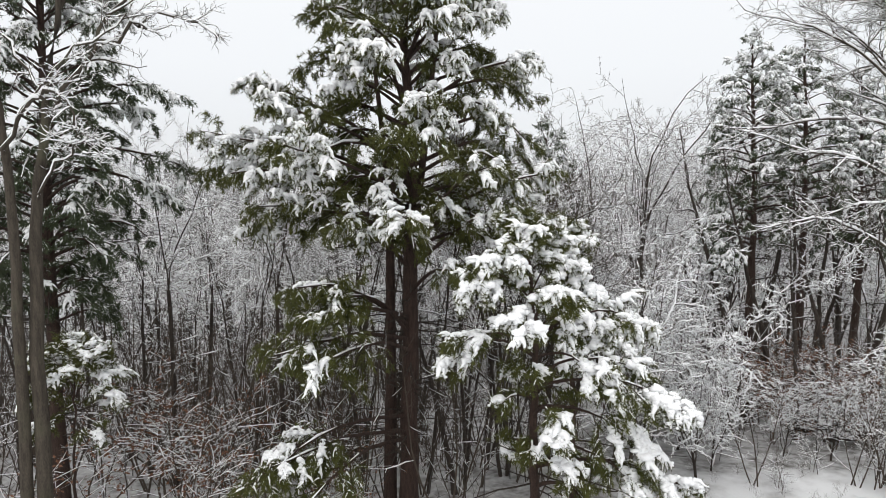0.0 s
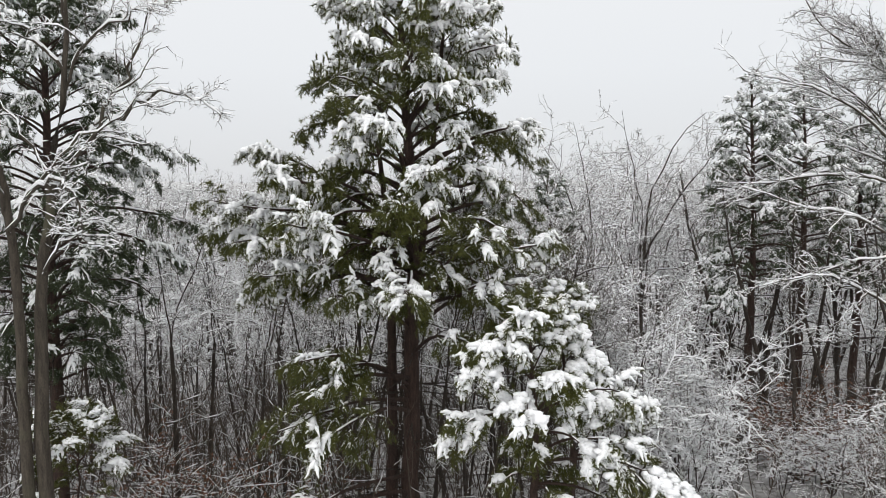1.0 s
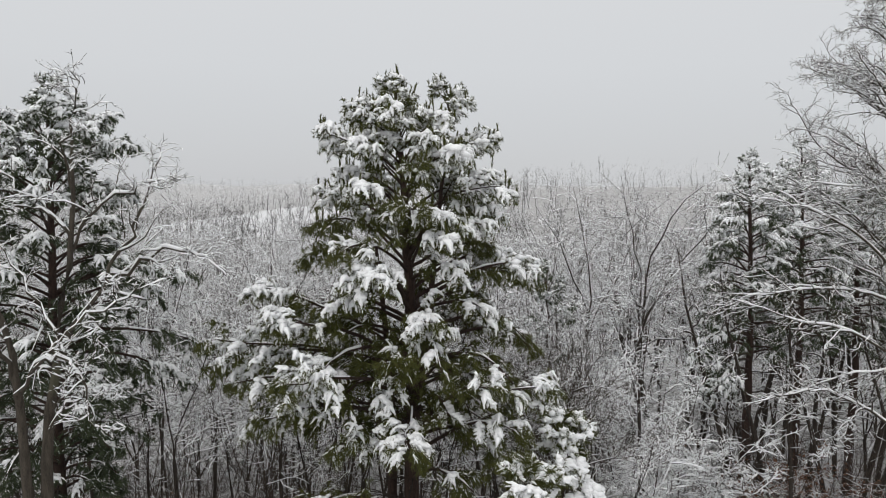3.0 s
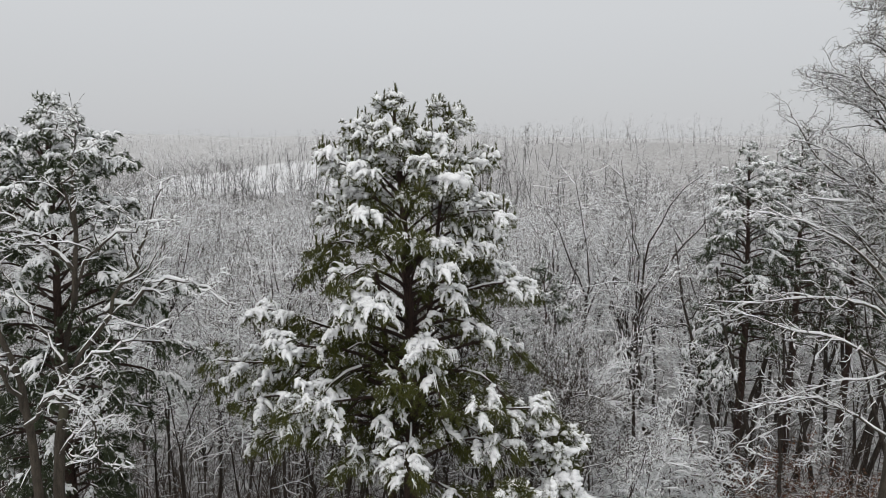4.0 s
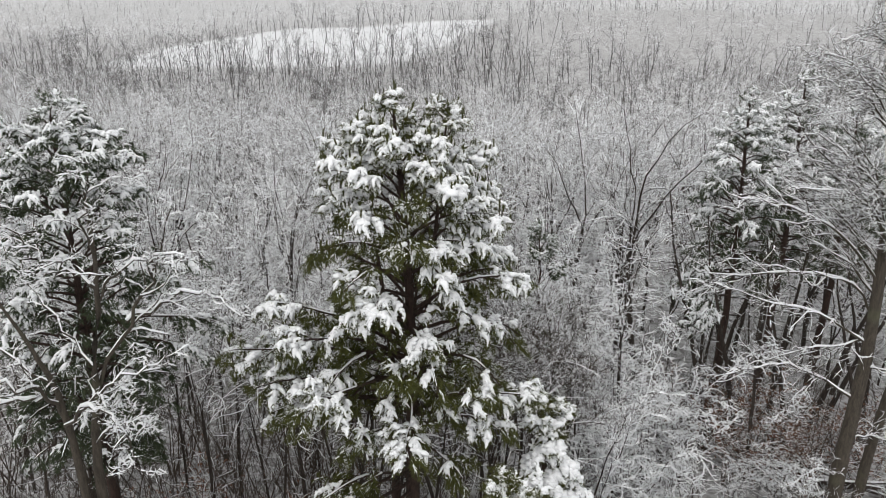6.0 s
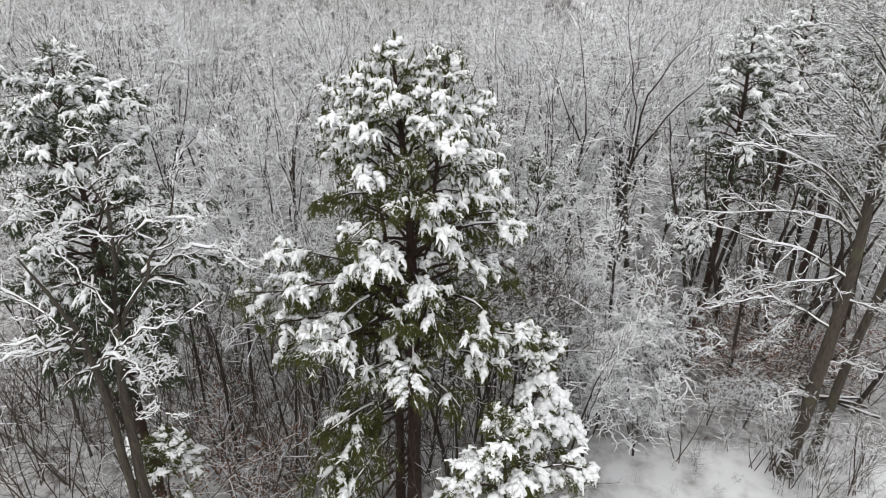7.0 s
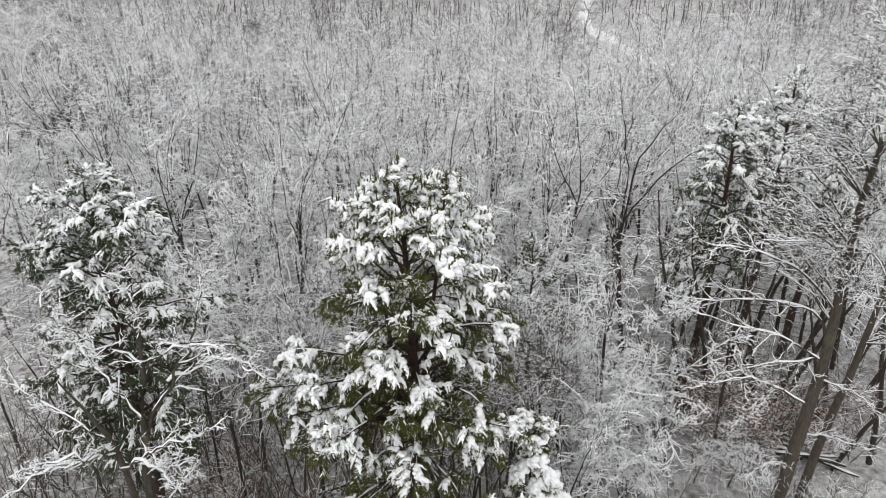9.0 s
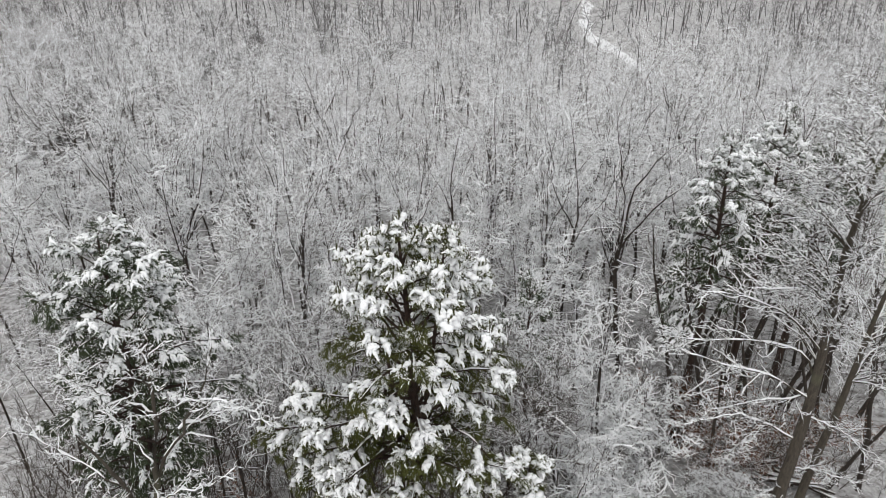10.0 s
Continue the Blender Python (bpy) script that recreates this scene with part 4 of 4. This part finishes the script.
# ---- undergrowth ----
def sapling(label, height, seed, leaves=0, dusted=0.55, count=9, bare=False):
    rng = np.random.default_rng(seed)
    tree = thing("sapling", label, "sapling", (0, 0, 0), "undergrowth saplings")
    w, s, lf = Shape(), Shape(), Shape()
    n = 3
    p = curves(rng.normal(0, 0.12, (n, 3)) * [1, 1, 0] - [0, 0, 0.1], np.column_stack([rng.normal(0, 0.25, (n, 2)), np.ones(n)]), height * rng.uniform(0.6, 1.0, n), 7, 0.2, 0.08, rng)
    r = taper(np.full(n, 0.008 + height * 0.004), 7, 0.2)
    tubes(w, p, r, 5)
    o, d, t, i, rr = sprout(p, r, count, 0.2, 1.0, 0.5, 1.1, rng)
    p1 = curves(o, d, height * 0.32 * (1.2 - 0.7 * t) * rng.uniform(0.6, 1.2, len(o)), 5, 0.15, 0.14, rng)
    r1 = taper(np.maximum(rr * 0.55, 0.006), 5, 0.35)
    tubes(w, p1, r1, 3)
    few = rng.random(len(p1)) < (0.15 if bare else 1.0)
    snow_on(s, p1[few], r1[few], rng, 0.9, 1.0, 0.010, 0.85, 3)
    o, d, t, i, rr = sprout(p1, r1, 4, 0.2, 1.0, 0.4, 1.0, rng)
    p2 = curves(o, d, rng.uniform(0.15, 0.5, len(o)), 2, 0.1, 0.16, rng)
    r2 = taper(np.full(len(o), 0.0055), 2, 0.5)
    tubes(w, p2, r2, 3)
    lit = rng.random(len(p2)) < dusted
    snow_on(s, p2[lit], r2[lit], rng, 1.0, 1.0, 0.009, 0.85, 3)
    tagged(part("crown", w, TWIG, tree), kind="stuff")
    tagged(part("snow", s, SNOW, tree), kind="stuff")
    if leaves:
        idx = rng.integers(0, len(p2), leaves)
        at = p2[idx, rng.integers(0, 2, leaves)] + rng.normal(0, 0.02, (leaves, 3))
        way = unit(rng.normal(0, 1, (leaves, 3)) + [0, 0, -0.8])
        side = unit(np.cross(way, rng.normal(0, 1, (leaves, 3)))) * 0.022
        mid = at + way * 0.045 + unit(np.cross(way, side)) * 0.006
        v = np.stack([at, mid - side, at + way * 0.09, mid + side], 1)
        lf.add(v, np.arange(leaves * 4).reshape(-1, 4))
        tagged(part("foliage", lf, DEAD_LEAF, tree, "dry brown leaves still hanging", smooth=False), kind="stuff")
    return tree


brush = [sapling("leafless sapling with snow on its twigs", 3.2, 71), sapling("leafless low brush dusted with snow", 1.6, 72, count=8),
         sapling("thin leafless sapling among the trunks", 4.2, 73, dusted=0.5)]
rng_u = np.random.default_rng(80)
low = scatter(rng_u, 90, -26, 26, 14.5, 42, 0.9, lambda x, y: abs(x) < 0.7 * y + 2 and not (4.6 < x < 13.5 and 13 < y < 20.5), [])
low += [(12.6, 18.2), (13.9, 18.6), (14.6, 18.9), (12.9, 20.8), (15.0, 21.0), (11.4, 18.9), (12.2, 19.3), (9.4, 19.2), (14.8, 18.0), (15.6, 19.0), (10.8, 20.0), (8.8, 19.4), (12.6, 16.8), (13.6, 17.2), (14.4, 17.6)]
low += scatter(rng_u, 14, 11.6, 14.8, 17.6, 19.0, 0.35, lambda x, y: True, [])
for n, (x, y) in enumerate(low):
    place(brush[n % 3], x, y, rng_u.uniform(0, 360), rng_u.uniform(0.7, 1.2), n < 3)
dark = sapling("dark leafless sapling with hardly any snow", 5.0, 75, dusted=0.12, count=10, bare=True)
shade = scatter(rng_u, 66, -17, 4.2, 15.8, 25.5, 0.6, lambda x, y: (x + 0.85) ** 2 + (y - 17) ** 2 > 1.0 and (x + 9.7) ** 2 + (y - 17.6) ** 2 > 1 and not (x > 1.5 and y < 17.5), [])
shade += scatter(rng_u, 40, -18, -5, 16.5, 26, 0.7, lambda x, y: True, []) + scatter(rng_u, 26, -6, 2.5, 18, 24, 0.5, lambda x, y: True, []) + scatter(rng_u, 20, 11, 20, 22.6, 30, 0.6, lambda x, y: True, [])
for n, (x, y) in enumerate(shade):
    place(dark, x, y, rng_u.uniform(0, 360), rng_u.uniform(0.55, 1.15), n < 1)
for x, y in scatter(rng_u, 46, 6.5, 15.5, 14.5, 20.5, 0.6, lambda x, y: True, []):
    place(brush[1], x, y, rng_u.uniform(0, 360), rng_u.uniform(0.25, 0.6))
beech = sapling("young beech with dry brown leaves and snow", 4.3, 74, leaves=620, count=15, dusted=0.9)
for n, (x, y, s) in enumerate(((-5.8, 15.4, 0.95), (-6.8, 16.8, 1.0), (-4.9, 17.2, 0.9), (-7.4, 19.0, 0.9), (13.0, 25.2, 1.0), (14.4, 24.4, 0.95), (12.0, 27.0, 1.0), (-3.6, 19.4, 0.7), (10.4, 24.6, 0.9), (11.6, 25.6, 1.0), (12.4, 23.6, 0.8), (15.6, 23.8, 0.9), (16.6, 25.2, 1.0), (-8.6, 16.0, 0.9), (-2.8, 15.9, 0.6), (12.8, 22.6, 0.7), (13.8, 22.2, 0.6), (14.6, 25.8, 1.0), (15.4, 26.8, 1.0), (17.8, 25.8, 0.9), (13.6, 23.8, 0.8), (11.0, 23.0, 0.6), (16.0, 22.4, 0.6))):
    tagged(place(beech, x, y, 51 * n, s, n < 1, 1.25), category="shrub", group="brown-leaved beeches")


# ---- fallen logs ----
def log(a, b, rad, seed):
    rng = np.random.default_rng(seed)
    a, b = np.array(a), np.array(b)
    ob = thing("fallen_log", "fallen bare log with a ridge of snow on it", "log", a, "heap of fallen logs")
    line = crooked(a, b, 8, rng, 0.0, 0.05)[None] - a
    r = np.linspace(rad, rad * 0.6, 8)[None]
    sh, sn = Shape(), Shape()
    tubes(sh, line, r, 9)
    snow_on(sn, line, r, rng, 0.7, 0.7, 0.015, 0.9, 6)
    o, d, t, _, rr = sprout(line, r, 4, 0.3, 0.95, 0.6, 1.1, rng)
    tubes(sh, curves(o, d, rng.uniform(0.3, 0.9, 4), 4, 0.0, 0.1, rng), taper(rr * 0.35, 4), 5)
    part("wood", sh, DARK_BARK, ob)
    part("snow", sn, SNOW, ob)


for n, (x, y, dx, dy, z, dz, rad) in enumerate(((13.0, 23.6, 3.6, -1.6, 0.12, 0.5, 0.13), (13.6, 24.2, 3.4, -2.4, 0.25, 0.35, 0.10), (12.2, 24.2, 3.2, -0.6, 0.15, 0.7, 0.12), (14.2, 22.4, 3.0, 0.6, 0.1, 0.3, 0.11),
                                               (14.0, 23.0, 2.8, -0.9, 0.45, 0.4, 0.08), (12.6, 22.8, 2.6, 1.0, 0.2, 0.6, 0.07), (-5.0, 20.4, 3.4, 1.2, 0.1, 0.3, 0.10), (15.2, 23.6, 2.2, -2.2, 0.3, 0.1, 0.09))):
    g = float(ground_z(x, y))
    log((x, y, g + z), (x + dx, y + dy, float(ground_z(x + dx, y + dy)) + z + dz), rad, 90 + n)


# ---- the far woods, too many to count ----
def wood_template(seed, height, n1, n2, n3, rad, reach, snowy, fat=1.0, first=0.3, plaster=0):
    """A light tree of plain prisms for the far woods, its stem forking into crooked limbs: slot 0 bark, slot 1 snow."""
    rng = np.random.default_rng(seed)
    sh = Shape()
    low = first + 0.13 * (seed % 3)
    bole = curves(np.array([[0, 0, -0.3]]), np.array([[rng.normal(0, 0.06), rng.normal(0, 0.06), 1.0]]), height * low + 0.3, 4, 0.1, 0.07, rng)
    rb = taper(np.array([rad]), 4, 0.7)
    tubes(sh, bole, rb, 3, 0, 1.0, plaster)
    forks = 2 + seed % 3
    turn = np.arange(forks) * 2.4 + rng.uniform(0, 6.3)
    tilt = (0.15 + reach) * rng.uniform(0.4, 1.3, forks)
    p0 = curves(np.repeat(bole[:, -1], forks, 0), np.column_stack([np.cos(turn) * tilt, np.sin(turn) * tilt, np.ones(forks)]), height * (1 - low) * rng.uniform(0.7, 1.05, forks), 6, 0.1, 0.24, rng)
    r0 = taper(np.full(forks, rad * 0.34), 6, 0.25)
    tubes(sh, p0, r0, 3, 0, 1.0, np.where(rng.random(forks) < snowy, 1, 0))
    o, d, t, _, rr = sprout(p0, r0, max(n1 * 2 // forks, 3), 0.05, 1.0, 0.7, 1.5, rng)
    l1 = height * reach * 0.72 * (1.25 - 0.7 * t) * rng.uniform(0.55, 1.25, len(o))
    k1, k2 = (5, 3) if n3 else (4, 2)
    p1 = curves(o, d, l1, k1, 0.15, 0.32, rng)
    r1 = taper(np.maximum(rr * 0.6, 0.016 * fat), k1, 0.4)
    tubes(sh, p1, r1, 3, 0, 1.0, np.where(rng.random(len(o)) < snowy, 1, 0))
    o, d, t, i, rr = sprout(p1, r1, n2, 0.15, 1.0, 0.6, 1.4, rng, flat=0.4)
    p2 = curves(o, d, (l1[i] * 0.34 + 0.15) * rng.uniform(0.5, 1.3, len(o)), k2, 0.1, 0.3, rng)
    r2 = taper(np.full(len(o), 0.011 * fat), k2, 0.5)
    tubes(sh, p2, r2, 3, 0, 0.7, np.where(rng.random(len(o)) < snowy, 1, 0))
    if n3:
        o, d, t, i, rr = sprout(p2, r2, n3, 0.2, 1.0, 0.5, 1.3, rng)
        p3 = curves(o, d, rng.uniform(0.2, 0.6, len(o)), 2, 0.1, 0.15, rng)
        r3 = taper(np.full(len(o), 0.010 * fat), 2, 0.5)
        tubes(sh, p3, r3, 3, 0, 0.7, np.where(rng.random(len(o)) < snowy, 1, 0))
    return sh.arrays()


def far_wood(name, label, templates, spots, rng, lo, hi, bark=None):
    """A stretch of woodland joined into one mesh."""
    sh = Shape()
    for n, (x, y) in enumerate(spots):
        v, f, m = templates[n % len(templates)]
        a, s = rng.uniform(0, 6.3), rng.uniform(lo, hi)
        c, d = np.cos(a) * s, np.sin(a) * s
        w = np.stack([v[:, 0] * c - v[:, 1] * d + x, v[:, 0] * d + v[:, 1] * c + y, v[:, 2] * s + float(ground_z(x, y))], -1)
        base = sh.count
        sh.v.append(w)
        for face in f:
            sh.f.append(face + base)
        sh.m.append(m)
        sh.count += len(w)
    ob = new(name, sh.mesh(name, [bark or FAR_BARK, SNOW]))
    return tagged(ob, label, "woods", kind="stuff")


def grid_spots(rng, y_lo, y_hi, gap, keep, widen=0.72):
    out = []
    y = y_lo
    while y < y_hi:
        half = widen * y + 6
        for x in np.arange(-half, half, gap):
            px, py = x + rng.uniform(-0.5, 0.5) * gap, y + rng.uniform(-0.5, 0.5) * gap
            if keep(px, py):
                out.append((px, py))
        y += gap
    return out


def on_field(x, y):
    """The open snowy field on the far hill, and a ride through the valley wood."""
    field = 208 + 3 * math.sin(x * 0.21) < y < 305 and -96 + (y - 208) * 0.1 + 5 * math.sin(y * 0.5) < x < -14 + (y - 205) * 0.36 + 5 * math.sin(y * 0.37) + 4 * math.sin(y * 1.3)
    upper = 300 < y < 345 and 6 < x < 32
    ride = 114 < y < 186 and abs(x - np.interp(y, [113, 119, 132, 148, 165, 184], [37, 34.8, 32.4, 28.8, 30.8, 34.8])) < 3.2
    return (field and abs(math.sin(x * 12.9 + y * 78.2)) > (0.3 if y > 240 else 0.62)) or upper or ride


rng_f = np.random.default_rng(101)
mid_t = [wood_template(110 + i, 12.0 + i % 4, 9, 6, 4, 0.09 + 0.03 * (i % 2), 0.34, (0.95, 0.8)[i % 2], 1.45, 0.36) for i in range(12)]
far_t = [wood_template(122 + i, 11.0 + i % 4, 8, 5, 0, 0.125, 0.34, (0.5, 0.25, 0.08)[i % 3], 2.0, 0.34) for i in range(9)]
# Ridge limbs are mostly snow-coloured; the paleness stands in for haze.
ridge_t = [wood_template(140 + i, 10.5 + i % 4, 4, 3, 0, 0.07, 0.34, 0.9, 2.6, 0.25) for i in range(9)]
low_t = [wood_template(130 + i, 3.0 + 0.8 * i, 4, 4, 0, 0.025, 0.30, 0.12, 0.8, 0.1) for i in range(5)]
open_wood = lambda x, y: not on_field(x, y) and (not (0.185 * y < x < 0.30 * y and 92 < y < 150) or rng_f.random() < 0.3) and rng_f.random() < 0.8 + 0.35 * math.sin(x * 0.13 + 2 * math.sin(y * 0.05)) * math.sin(y * 0.11 + 1)
far_wood("valley_wood", "bare snow-dusted wood filling the valley", mid_t, grid_spots(rng_f, 58, 96, 3.8, open_wood, 0.66), rng_f, 0.72, 1.1, TWIG)
far_wood("hillside_wood", "distant bare wood dusted with snow, bark paled for haze", far_t, grid_spots(rng_f, 96, 203, 4.6, open_wood, 0.66), rng_f, 0.65, 1.05)
far_wood("ridge_wood", "bare trees along the far hill, paled for haze", ridge_t, grid_spots(rng_f, 206, 420, 9.2, lambda x, y: not on_field(x, y) and (y < 370 or rng_f.random() < 0.5), 0.65) + grid_spots(rng_f, 425, 760, 17, lambda x, y: rng_f.random() < 0.8, 0.62), rng_f, 0.6, 1.15)
far_wood("valley_brush", "low leafless brush under the bare trees", low_t, grid_spots(rng_f, 17.5, 120, 1.7, lambda x, y: not on_field(x, y) and not (4.5 < x < 14 and y < 21) and rng_f.random() < (0.8 if y < 36 else 0.08), 0.66), rng_f, 0.5, 1.1)
thick_t = [wood_template(150 + i, 4.6 + 0.8 * i, 9, 8, 0, 0.05, 0.42, 0.10, 1.5, 0.05) for i in range(4)]
clumps = [(x + rng_f.normal(0, 2.2), y + rng_f.normal(0, 2.5)) for x, y in ((-62, 112), (-66, 118), (-36, 108), (-32, 112), (-12, 118), (-8, 124), (4, 116), (-44, 74), (-40, 80), (22, 84), (28, 100), (-20, 92), (48, 96), (60, 120)) for _ in range(4)]
clumps += [(rng_f.normal(-56, 9), rng_f.normal(110, 10)) for _ in range(34)] + [(rng_f.normal(-35, 7), rng_f.normal(73, 7)) for _ in range(46)] + [(rng_f.normal(64, 10), rng_f.normal(118, 12)) for _ in range(34)] + [(rng_f.normal(-78, 8), rng_f.normal(124, 10)) for _ in range(26)] + [(rng_f.normal(-30, 6), rng_f.normal(128, 8)) for _ in range(20)]
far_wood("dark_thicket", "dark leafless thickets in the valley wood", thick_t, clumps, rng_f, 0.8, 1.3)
edge_t = [wood_template(160 + i, 12.0 + i % 3, 5, 3, 0, 0.10, 0.24, 0.25, 2.2, 0.3) for i in range(5)]
edge_spots = [(rng_f.uniform(-108, 20), rng_f.uniform(184, 216)) for _ in range(190)]
edge_spots += [(rng_f.uniform(-70, 40), rng_f.uniform(214, 300)) for _ in range(70)]
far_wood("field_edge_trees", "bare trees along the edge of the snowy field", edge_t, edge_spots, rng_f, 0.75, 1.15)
